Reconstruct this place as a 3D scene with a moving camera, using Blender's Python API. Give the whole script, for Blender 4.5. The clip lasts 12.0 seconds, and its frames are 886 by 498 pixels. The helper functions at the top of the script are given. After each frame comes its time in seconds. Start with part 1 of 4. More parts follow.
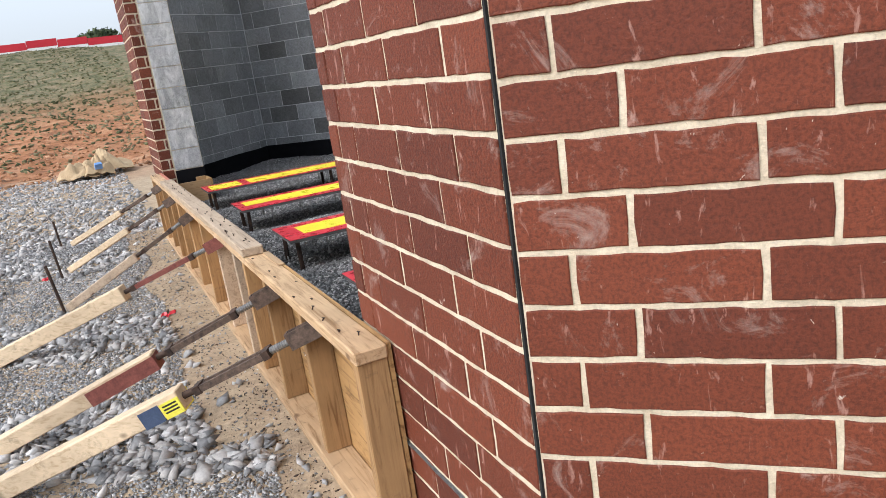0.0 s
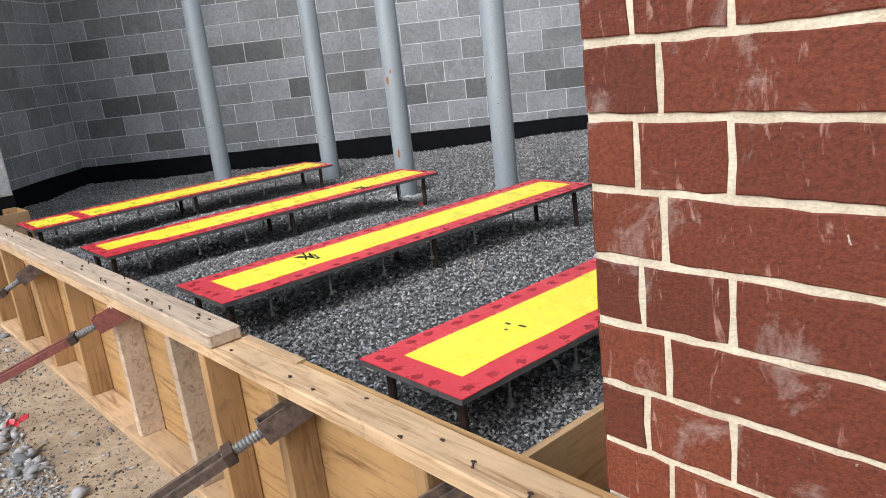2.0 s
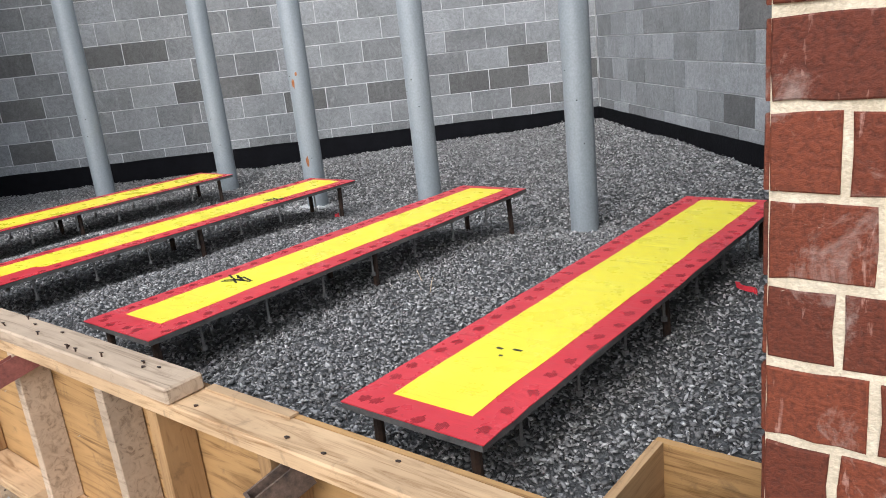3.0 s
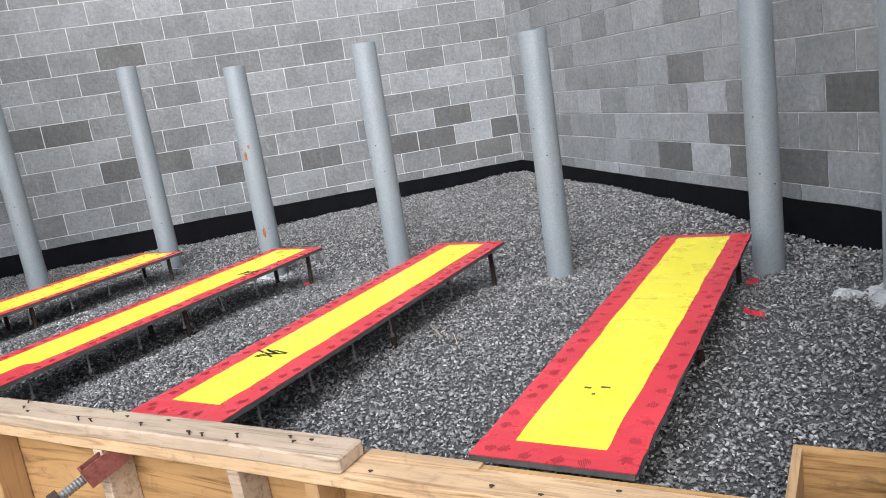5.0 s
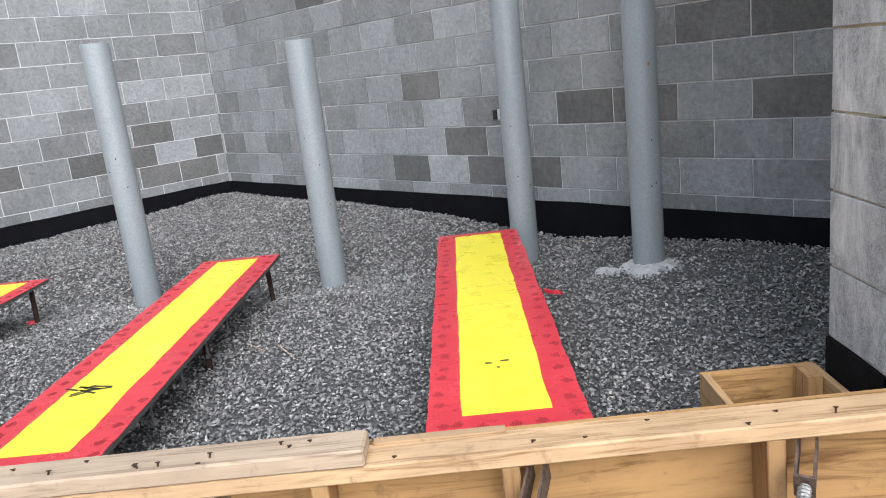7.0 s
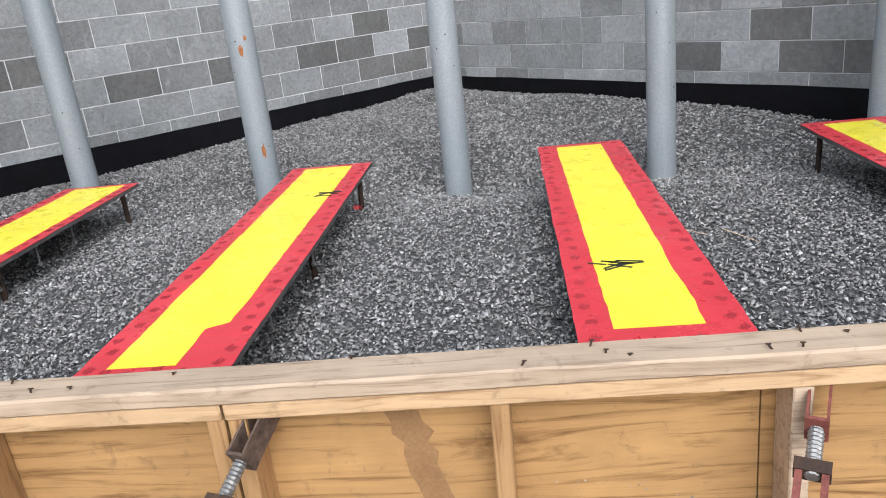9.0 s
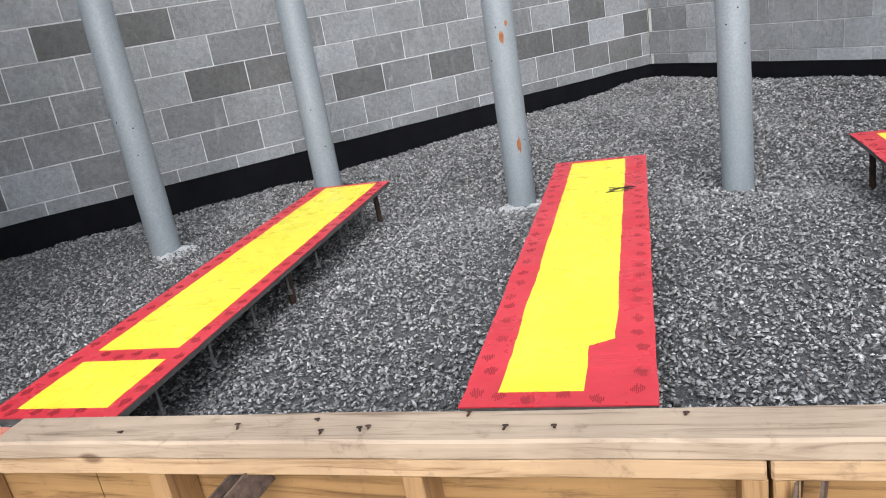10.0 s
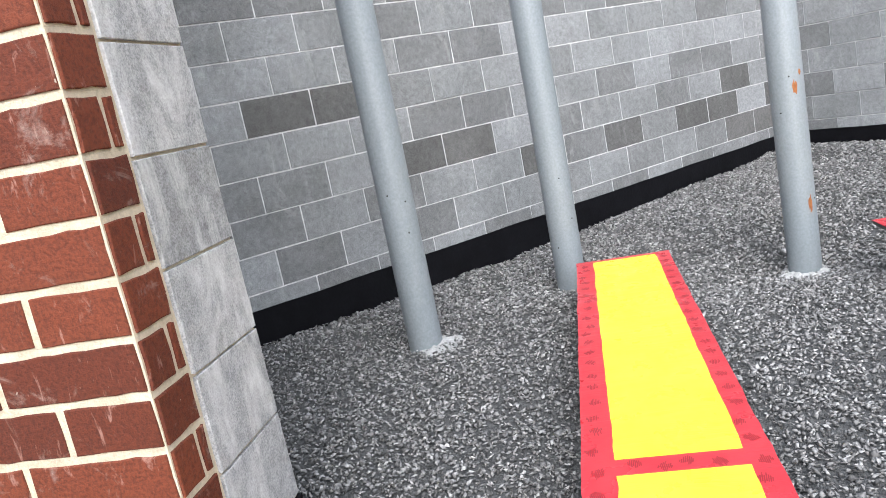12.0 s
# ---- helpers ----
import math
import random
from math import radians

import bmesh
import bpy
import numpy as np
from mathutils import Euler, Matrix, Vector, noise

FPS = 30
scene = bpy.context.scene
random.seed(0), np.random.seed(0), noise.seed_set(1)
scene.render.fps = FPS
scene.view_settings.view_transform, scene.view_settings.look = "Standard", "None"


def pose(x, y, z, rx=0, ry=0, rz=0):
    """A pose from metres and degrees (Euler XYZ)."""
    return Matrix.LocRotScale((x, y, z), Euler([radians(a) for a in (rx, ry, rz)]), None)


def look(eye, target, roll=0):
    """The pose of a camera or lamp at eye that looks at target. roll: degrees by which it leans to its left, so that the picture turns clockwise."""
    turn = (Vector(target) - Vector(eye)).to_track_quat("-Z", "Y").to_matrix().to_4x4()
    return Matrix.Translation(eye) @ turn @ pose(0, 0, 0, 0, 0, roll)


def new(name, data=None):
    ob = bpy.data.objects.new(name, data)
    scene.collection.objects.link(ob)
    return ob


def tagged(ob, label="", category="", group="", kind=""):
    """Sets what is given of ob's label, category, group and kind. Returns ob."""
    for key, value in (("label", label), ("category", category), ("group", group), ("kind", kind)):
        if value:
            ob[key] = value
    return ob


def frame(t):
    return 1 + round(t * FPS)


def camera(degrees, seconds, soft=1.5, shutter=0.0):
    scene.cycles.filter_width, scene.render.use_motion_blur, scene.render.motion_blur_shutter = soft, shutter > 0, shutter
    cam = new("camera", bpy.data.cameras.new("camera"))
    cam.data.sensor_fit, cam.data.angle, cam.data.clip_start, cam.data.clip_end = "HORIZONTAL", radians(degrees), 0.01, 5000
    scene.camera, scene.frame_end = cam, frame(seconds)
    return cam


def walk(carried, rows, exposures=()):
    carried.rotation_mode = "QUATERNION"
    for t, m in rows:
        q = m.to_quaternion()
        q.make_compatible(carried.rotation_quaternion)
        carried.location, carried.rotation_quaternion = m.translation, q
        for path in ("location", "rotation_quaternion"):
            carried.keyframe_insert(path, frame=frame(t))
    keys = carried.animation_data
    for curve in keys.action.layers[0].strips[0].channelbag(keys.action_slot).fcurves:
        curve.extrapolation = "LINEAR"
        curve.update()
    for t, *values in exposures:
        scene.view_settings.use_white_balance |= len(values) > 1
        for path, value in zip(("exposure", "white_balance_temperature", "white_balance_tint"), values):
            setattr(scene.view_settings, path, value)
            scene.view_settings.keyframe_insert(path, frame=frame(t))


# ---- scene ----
cam = camera(61.3, 12.0, soft=0.6)
PATH = [
    (0, (-0.042, 0.015, 1.08), (0.748, 1.781, 0.574), -8.2),
    (0.5, (-0.172, 0.436, 1.073), (0.704, 2.161, 0.567), -7.1),
    (1, (-0.192, 0.806, 1.079), (0.857, 2.433, 0.576), -8.0),
    (1.5, (-0.177, 1.162, 1.08), (0.935, 2.752, 0.596), -8.1),
    (2, (-0.256, 1.398, 1.052), (0.993, 2.869, 0.527), -6.5),
    (2.5, (-0.277, 1.591, 1.059), (1.115, 2.92, 0.517), -5.8),
    (2.7, (-0.246, 1.686, 1.041), (1.184, 2.971, 0.491), -5.8),
    (4.3, (-0.565, 2.035, 1.071), (1.047, 3.113, 0.581), -8.0),
    (4.5, (-0.596, 2.054, 1.096), (1.033, 3.113, 0.621), -8.2),
    (5, (-0.686, 2.216, 1.143), (1.002, 3.195, 0.709), -8.8),
    (5.5, (-0.784, 2.388, 1.151), (1.047, 3.123, 0.824), -8.7),
    (6, (-1.037, 2.593, 1.179), (0.889, 3.051, 0.899), -8.2),
    (6.5, (-1.032, 2.743, 1.125), (0.925, 2.96, 0.775), -7.2),
    (6.7, (-0.987, 2.805, 1.134), (0.966, 2.931, 0.723), -7.1),
    (8.3, (-0.787, 4.026, 1.041), (1.109, 4.116, 0.41), -6.2),
    (8.5, (-0.766, 4.167, 1.058), (1.124, 4.292, 0.414), -6.4),
    (9, (-0.784, 4.567, 1.075), (1.088, 4.777, 0.403), -6.5),
    (9.5, (-0.704, 4.949, 1.084), (1.141, 5.405, 0.461), -9.6),
    (10, (-0.562, 5.321, 1.059), (1.257, 5.869, 0.434), -9.6),
    (10.5, (-0.517, 5.756, 1.057), (1.344, 6.142, 0.434), -7.0),
    (11, (-0.375, 6.153, 1.005), (1.488, 6.486, 0.359), -6.8),
    (11.5, (-0.35, 6.54, 1.031), (1.506, 6.932, 0.397), -6.8),
    (12, (-0.449, 6.972, 1.11), (1.469, 7.38, 0.716), -11.4),
]
EXPOSURES = [(0, 0.82), (2.5, 0.76), (4.5, 0.9), (6.0, 1.04), (6.7, 0.98), (8.5, 0.86), (10.5, 0.84), (11.0, 0.96), (11.5, 1.13), (12, 1.18)]
walk(cam, [(t, look(eye, target, roll)) for t, eye, target, roll in PATH], [(t, stops, 5980, 10) for t, stops in EXPOSURES])

# ---------------------------------------------------------------- light
world = bpy.data.worlds.new("overcast_sky")
scene.world = world
world.use_nodes = True
wn, wl = world.node_tree.nodes, world.node_tree.links
wn.clear()
sky = wn.new("ShaderNodeTexSky")
sky.sky_type, sky.sun_disc = "NISHITA", False
sky.sun_elevation, sky.sun_rotation = radians(40), radians(-103)
sky.air_density, sky.dust_density = 1.0, 6.0
soft_sky = wn.new("ShaderNodeHueSaturation")
soft_sky.inputs["Saturation"].default_value = 0.62
bg = wn.new("ShaderNodeBackground")
bg.inputs["Strength"].default_value = 0.15
wo = wn.new("ShaderNodeOutputWorld")
wl.new(sky.outputs[0], soft_sky.inputs["Color"])
cloud = wn.new("ShaderNodeMix")
cloud.data_type = "RGBA"
cloud.inputs[0].default_value = 0.5
cloud.inputs[7].default_value = (4.6, 4.8, 5.0, 1)
wl.new(soft_sky.outputs[0], cloud.inputs[6])
wl.new(cloud.outputs[2], bg.inputs["Color"])
wl.new(bg.outputs[0], wo.inputs["Surface"])

sun = new("sun", bpy.data.lights.new("sun", "SUN"))
sun.data.energy, sun.data.angle, sun.data.color = 1.1, radians(60), (0.97, 0.985, 1.0)
sun.matrix_world = look((-9.0, 2.6, 8.5), (1, 5, 0))


# ---------------------------------------------------------------- materials
def mat(name, rough=0.8, metal=0.0, spec=0.4):
    m = bpy.data.materials.new(name)
    m.use_nodes = True
    b = m.node_tree.nodes["Principled BSDF"]
    b.inputs["Roughness"].default_value = rough
    b.inputs["Metallic"].default_value = metal
    b.inputs["Specular IOR Level"].default_value = spec
    return m, m.node_tree.nodes, m.node_tree.links, b


def coords(n, l, scale=(1, 1, 1), kind="Position"):
    mp = n.new("ShaderNodeMapping")
    mp.inputs["Scale"].default_value = scale
    if kind == "Position":
        l.new(n.new("ShaderNodeNewGeometry").outputs["Position"], mp.inputs["Vector"])
    else:
        l.new(n.new("ShaderNodeTexCoord").outputs["Object"], mp.inputs["Vector"])
    return mp.outputs["Vector"]


def noise_tex(n, l, vec, scale, detail=6.0, rough=0.6, distort=0.0):
    t = n.new("ShaderNodeTexNoise")
    t.inputs["Scale"].default_value = scale
    t.inputs["Detail"].default_value = detail
    t.inputs["Roughness"].default_value = rough
    t.inputs["Distortion"].default_value = distort
    l.new(vec, t.inputs["Vector"])
    return t.outputs["Fac"]


def ramp(n, l, fac, stops):
    r = n.new("ShaderNodeValToRGB")
    e = r.color_ramp.elements
    while len(e) < len(stops):
        e.new(0.5)
    for el, (p, c) in zip(e, stops):
        el.position = p
        el.color = (*c, 1) if len(c) == 3 else c
    l.new(fac, r.inputs["Fac"])
    return r.outputs["Color"]


def mix(n, l, a, b, fac, mode="MIX"):
    m = n.new("ShaderNodeMix")
    m.data_type, m.blend_type = "RGBA", mode
    for v, k in ((fac, 0), (a, 6), (b, 7)):
        if isinstance(v, (int, float)):
            m.inputs[k].default_value = v
        elif isinstance(v, tuple):
            m.inputs[k].default_value = (*v, 1)
        else:
            l.new(v, m.inputs[k])
    return m.outputs[2]


def bump(n, l, b, height, strength, dist):
    bp = n.new("ShaderNodeBump")
    bp.inputs["Strength"].default_value = strength
    bp.inputs["Distance"].default_value = dist
    l.new(height, bp.inputs["Height"])
    l.new(bp.outputs["Normal"], b.inputs["Normal"])


def block_material(name, stops, stain=0.55, lime=(0.5, 0.5, 0.49), reach=0.58):
    m, n, l, b = mat(name, 0.86, 0, 0.35)
    rnd = n.new("ShaderNodeObjectInfo").outputs["Random"]
    base = ramp(n, l, rnd, stops)
    v = coords(n, l)
    grain = noise_tex(n, l, v, 240, 3)
    cloud = noise_tex(n, l, v, 3.2, 5, 0.65)
    c = mix(n, l, base, ramp(n, l, grain, [(0.32, (0.45, 0.45, 0.45)), (0.62, (1.15, 1.15, 1.15))]), 0.7, "MULTIPLY")
    c = mix(n, l, c, ramp(n, l, cloud, [(0.3, (0.78, 0.78, 0.77)), (0.7, (1.16, 1.16, 1.17))]), 0.8, "MULTIPLY")
    mid = noise_tex(n, l, v, 38, 6, 0.75)
    c = mix(n, l, c, ramp(n, l, mid, [(0.3, (0.62, 0.62, 0.62)), (0.7, (1.3, 1.3, 1.3))]), 0.75, "MULTIPLY")
    smear = noise_tex(n, l, coords(n, l, (1, 1, 0.35)), 9, 6, 0.7, 0.6)
    c = mix(n, l, c, lime, ramp(n, l, smear, [(reach, (0, 0, 0)), (0.76, (stain,) * 3)]))
    l.new(c, b.inputs["Base Color"])
    bump(n, l, b, grain, 0.55, 0.004)
    return m


def brick_material():
    m, n, l, b = mat("red_brick", 0.72, 0, 0.4)
    rnd = n.new("ShaderNodeObjectInfo").outputs["Random"]
    base = ramp(n, l, rnd, [(0, (0.102, 0.022, 0.009)), (0.5, (0.135, 0.03, 0.0115)), (1, (0.165, 0.039, 0.0155))])
    v = coords(n, l)
    pits = noise_tex(n, l, v, 150, 4, 0.65)
    c = mix(n, l, base, ramp(n, l, pits, [(0.34, (0.35, 0.3, 0.3)), (0.58, (1.2, 1.18, 1.15))]), 0.55, "MULTIPLY")
    drag = noise_tex(n, l, coords(n, l, (1, 1, 0.28)), 46, 5, 0.6, 0.5)
    c = mix(n, l, c, (0.42, 0.24, 0.19), ramp(n, l, drag, [(0.62, (0, 0, 0)), (0.69, (0.6, 0.6, 0.6))]))
    smear = noise_tex(n, l, v, 7.5, 8, 0.72, 0.8)
    c = mix(n, l, c, (0.46, 0.37, 0.32), ramp(n, l, smear, [(0.57, (0, 0, 0)), (0.72, (0.55, 0.55, 0.55))]))
    spot = noise_tex(n, l, v, 34, 5, 0.6, 1.2)
    c = mix(n, l, c, (0.6, 0.53, 0.44), ramp(n, l, spot, [(0.7, (0, 0, 0)), (0.74, (0.8, 0.8, 0.8))]))
    l.new(c, b.inputs["Base Color"])
    bump(n, l, b, pits, 0.8, 0.004)
    return m


def plain(name, c1, c2, scale, rough=0.85, metal=0.0, fine=120, bmp=0.4, dist=0.003, axis=(1, 1, 1), spec=0.4):
    m, n, l, b = mat(name, rough, metal, spec)
    big = noise_tex(n, l, coords(n, l, axis), scale, 6, 0.65)
    small = noise_tex(n, l, coords(n, l), fine, 3)
    c = ramp(n, l, big, [(0.3, c1), (0.7, c2)])
    c = mix(n, l, c, ramp(n, l, small, [(0.3, (0.7, 0.7, 0.7)), (0.7, (1.15, 1.15, 1.15))]), 0.5, "MULTIPLY")
    l.new(c, b.inputs["Base Color"])
    bump(n, l, b, small, bmp, dist)
    return m


def wood_material(name, light, dark, axis, knots=True, freq=42, warp=1.4):
    m, n, l, b = mat(name, 0.68, 0, 0.3)
    stretch = tuple(0.07 if i == axis else 1.0 for i in range(3))
    v = coords(n, l, stretch)
    grain = noise_tex(n, l, v, freq, 7, 0.62, warp)
    c = ramp(n, l, grain, [(0.3, dark), (0.48, light), (0.75, tuple(min(1, x * 1.18) for x in light))])
    tone = noise_tex(n, l, coords(n, l), 2.6, 4, 0.6)
    c = mix(n, l, c, ramp(n, l, tone, [(0.3, (0.72, 0.69, 0.66)), (0.65, (1.08, 1.06, 1.03))]), 0.85, "MULTIPLY")
    dirt = noise_tex(n, l, coords(n, l), 17, 6, 0.7, 0.4)
    c = mix(n, l, c, (0.12, 0.08, 0.05), ramp(n, l, dirt, [(0.58, (0, 0, 0)), (0.76, (0.65, 0.65, 0.65))]))
    if knots:
        vo = n.new("ShaderNodeTexVoronoi")
        vo.inputs["Scale"].default_value = 5.0
        l.new(coords(n, l, tuple(0.55 if i == axis else 1.0 for i in range(3))), vo.inputs["Vector"])
        c = mix(n, l, c, (0.09, 0.04, 0.018), ramp(n, l, vo.outputs["Distance"], [(0.05, (0.75, 0.75, 0.75)), (0.085, (0, 0, 0))]))
    rnd = n.new("ShaderNodeObjectInfo").outputs["Random"]
    c = mix(n, l, c, ramp(n, l, rnd, [(0, (0.82, 0.8, 0.78)), (1, (1.1, 1.08, 1.06))]), 1.0, "MULTIPLY")
    l.new(c, b.inputs["Base Color"])
    bump(n, l, b, grain, 0.35, 0.002)
    return m


def stone_material(name, stops, rough=0.8):
    m, n, l, b = mat(name, rough, 0, 0.4)
    rnd = n.new("ShaderNodeNewGeometry").outputs["Random Per Island"]
    c = ramp(n, l, rnd, stops)
    g = noise_tex(n, l, coords(n, l), 60, 4)
    c = mix(n, l, c, ramp(n, l, g, [(0.3, (0.68, 0.68, 0.68)), (0.7, (1.2, 1.2, 1.2))]), 0.7, "MULTIPLY")
    l.new(c, b.inputs["Base Color"])
    bump(n, l, b, g, 0.4, 0.004)
    return m


def paint_material(name, c1, c2, worn, amount):
    m, n, l, b = mat(name, 0.42, 0, 0.45)
    v = coords(n, l)
    c = ramp(n, l, noise_tex(n, l, v, 5, 5, 0.6), [(0.3, c1), (0.7, c2)])
    scuff = noise_tex(n, l, v, 14, 8, 0.75, 1.0)
    c = mix(n, l, c, worn, ramp(n, l, scuff, [(amount, (0, 0, 0)), (amount + 0.12, (0.7, 0.7, 0.7))]))
    l.new(c, b.inputs["Base Color"])
    l.new(ramp(n, l, noise_tex(n, l, v, 9, 4), [(0.3, (0.2,) * 3), (0.7, (0.45,) * 3)]), b.inputs["Roughness"])
    wrinkle = noise_tex(n, l, coords(n, l, (1.0, 0.22, 1.0)), 16, 4, 0.55, 0.9)
    bump(n, l, b, wrinkle, 0.3, 0.012)
    return m


def ground_material():
    m, n, l, b = mat("site_ground", 0.92, 0, 0.25)
    geo = n.new("ShaderNodeNewGeometry").outputs["Position"]
    sep = n.new("ShaderNodeSeparateXYZ")
    l.new(geo, sep.inputs[0])
    v = coords(n, l)
    wob = n.new("ShaderNodeMath")
    wob.operation = "MULTIPLY_ADD"
    wob.inputs[1].default_value = 9.0
    l.new(noise_tex(n, l, v, 0.35, 6, 0.7), wob.inputs[0])
    l.new(sep.outputs["Y"], wob.inputs[2])
    far = n.new("ShaderNodeMapRange")
    far.inputs["From Min"].default_value, far.inputs["From Max"].default_value = 17.5, 21.5
    l.new(wob.outputs[0], far.inputs["Value"])
    grassy = n.new("ShaderNodeMapRange")
    grassy.inputs["From Min"].default_value, grassy.inputs["From Max"].default_value = 30.0, 40.0
    l.new(wob.outputs[0], grassy.inputs["Value"])
    sand = ramp(n, l, noise_tex(n, l, v, 6, 8, 0.7), [(0.3, (0.3, 0.22, 0.145)), (0.55, (0.43, 0.33, 0.22)), (0.75, (0.52, 0.42, 0.3))])
    clay = ramp(n, l, noise_tex(n, l, v, 1.6, 12, 0.8, 0.6), [(0.36, (0.1, 0.05, 0.025)), (0.48, (0.33, 0.14, 0.06)), (0.56, (0.4, 0.2, 0.1)), (0.68, (0.5, 0.33, 0.2))])
    grass = ramp(n, l, noise_tex(n, l, v, 1.4, 12, 0.82, 0.4), [(0.38, (0.04, 0.05, 0.018)), (0.48, (0.13, 0.125, 0.06)), (0.56, (0.22, 0.17, 0.1)), (0.66, (0.33, 0.25, 0.16))])
    c = mix(n, l, sand, clay, far.outputs[0])
    c = mix(n, l, c, grass, grassy.outputs[0])
    fine = noise_tex(n, l, v, 45, 5, 0.7)
    c = mix(n, l, c, ramp(n, l, fine, [(0.3, (0.6, 0.6, 0.6)), (0.7, (1.2, 1.2, 1.2))]), 0.7, "MULTIPLY")
    l.new(c, b.inputs["Base Color"])
    bump(n, l, b, fine, 0.6, 0.02)
    return m


BLOCK = block_material("concrete_block", [(0, (0.22, 0.222, 0.222)), (0.3, (0.27, 0.275, 0.278)), (0.7, (0.305, 0.312, 0.317)), (1, (0.375, 0.383, 0.39))])
BLOCK_DARK = block_material("dark_concrete_block", [(0, (0.14, 0.139, 0.136)), (1, (0.19, 0.187, 0.18))], 0.2)
# lime-smeared jamb blocks; part of their paleness is open-sky light put into colour
BLOCK_PALE = block_material("lime_smeared_block", [(0, (0.36, 0.364, 0.368)), (1, (0.5, 0.503, 0.508))], 0.9, (0.8, 0.8, 0.79), 0.47)
BRICK = brick_material()
MORTAR = plain("cream_mortar", (0.5, 0.42, 0.3), (0.72, 0.63, 0.48), 18, 0.9, fine=170, bmp=0.8, dist=0.004)
GROUT = plain("grey_mortar", (0.46, 0.46, 0.46), (0.74, 0.74, 0.74), 14, 0.9)
DARK_GAP = plain("dark_joint_foam", (0.008, 0.008, 0.008), (0.02, 0.02, 0.02), 10)
MEMBRANE = plain("black_waterproofing", (0.003, 0.003, 0.004), (0.007, 0.007, 0.009), 7, 0.8, fine=60, bmp=0.5, dist=0.006, spec=0.12)
PINE_Y = wood_material("pine_along", (0.49, 0.345, 0.205), (0.27, 0.16, 0.075), 1)
PINE_GREY = wood_material("weathered_pine", (0.47, 0.375, 0.28), (0.25, 0.185, 0.13), 1)
PINE_Z = wood_material("pine_upright", (0.38, 0.235, 0.11), (0.22, 0.12, 0.05), 2)
PLY = wood_material("form_plywood", (0.41, 0.25, 0.105), (0.15, 0.075, 0.025), 1, True, 15, 3.0)
PLY_X = wood_material("plywood_box", (0.4, 0.265, 0.14), (0.28, 0.17, 0.08), 0, False)
PINE_X = wood_material("pine_brace", (0.62, 0.5, 0.35), (0.45, 0.33, 0.2), 0)
RED = paint_material("red_film", (0.56, 0.03, 0.045), (0.68, 0.045, 0.06), (0.33, 0.02, 0.03), 0.6)
YELLOW = paint_material("yellow_film", (0.86, 0.74, 0.03), (0.9, 0.8, 0.055), (0.82, 0.76, 0.25), 0.72)
EDGE = plain("dark_board_edge", (0.07, 0.068, 0.065), (0.14, 0.135, 0.125), 20, 0.8)
INK = plain("black_ink", (0.015, 0.015, 0.012), (0.03, 0.03, 0.02), 20, 0.6)
PRINT = plain("dark_red_print", (0.26, 0.015, 0.022), (0.4, 0.026, 0.035), 30, 0.55)
STEEL = plain("grey_painted_steel", (0.215, 0.24, 0.255), (0.27, 0.295, 0.31), 3.5, 0.48, fine=90, bmp=0.08, dist=0.002, axis=(1, 1, 0.3))
RUST = plain("orange_rust", (0.2, 0.065, 0.02), (0.38, 0.15, 0.05), 40, 0.9)
BAR = plain("dark_rusty_bar", (0.025, 0.02, 0.018), (0.09, 0.05, 0.032), 26, 0.7, 0.3)
RUSTY = plain("scabby_brown_steel", (0.045, 0.032, 0.026), (0.17, 0.115, 0.085), 45, 0.75, 0.2)
GALV = plain("dull_steel_rod", (0.2, 0.2, 0.2), (0.36, 0.35, 0.33), 40, 0.5, 0.7)
OLD_RED = plain("worn_red_paint", (0.13, 0.035, 0.028), (0.24, 0.075, 0.055), 30, 0.65)
BLUE = plain("worn_blue_paint", (0.03, 0.05, 0.1), (0.06, 0.085, 0.15), 25, 0.6)
LABEL = plain("yellow_label", (0.75, 0.66, 0.05), (0.8, 0.73, 0.1), 25, 0.5)
CONCRETE = plain("spilt_concrete", (0.36, 0.36, 0.352), (0.6, 0.6, 0.588), 15, 0.92, bmp=0.8, dist=0.008)
GRAVEL_BED = plain("gravel_bed", (0.07, 0.07, 0.07), (0.17, 0.17, 0.168), 70, 0.95, fine=120, bmp=1.0, dist=0.012)
GRAVEL = stone_material("grey_gravel", [(0, (0.1, 0.097, 0.094)), (0.25, (0.185, 0.18, 0.175)), (0.6, (0.285, 0.278, 0.271)), (0.85, (0.39, 0.381, 0.371)), (1, (0.56, 0.55, 0.535))])
ROCK = stone_material("pale_rubble", [(0, (0.18, 0.18, 0.18)), (0.4, (0.32, 0.31, 0.3)), (0.75, (0.46, 0.43, 0.4)), (1, (0.56, 0.54, 0.52))])
GROUND = ground_material()
CLAY = stone_material("orange_clay", [(0, (0.14, 0.065, 0.03)), (0.5, (0.33, 0.15, 0.065)), (1, (0.5, 0.3, 0.18))], 0.95)
WEED = stone_material("dry_weed", [(0, (0.045, 0.055, 0.02)), (0.5, (0.12, 0.115, 0.05)), (1, (0.27, 0.22, 0.13))], 0.95)
SACK = plain("brown_kraft_sack", (0.36, 0.25, 0.14), (0.5, 0.38, 0.23), 5, 0.85)
FENCE_RED = plain("red_banner", (0.5, 0.015, 0.03), (0.6, 0.03, 0.045), 0.5, 0.6)
FENCE_WHITE = plain("white_banner", (0.75, 0.74, 0.72), (0.82, 0.81, 0.8), 0.5, 0.6)
LEAF = stone_material("tree_leaves", [(0, (0.03, 0.045, 0.018)), (0.6, (0.06, 0.085, 0.03)), (1, (0.1, 0.12, 0.045))])
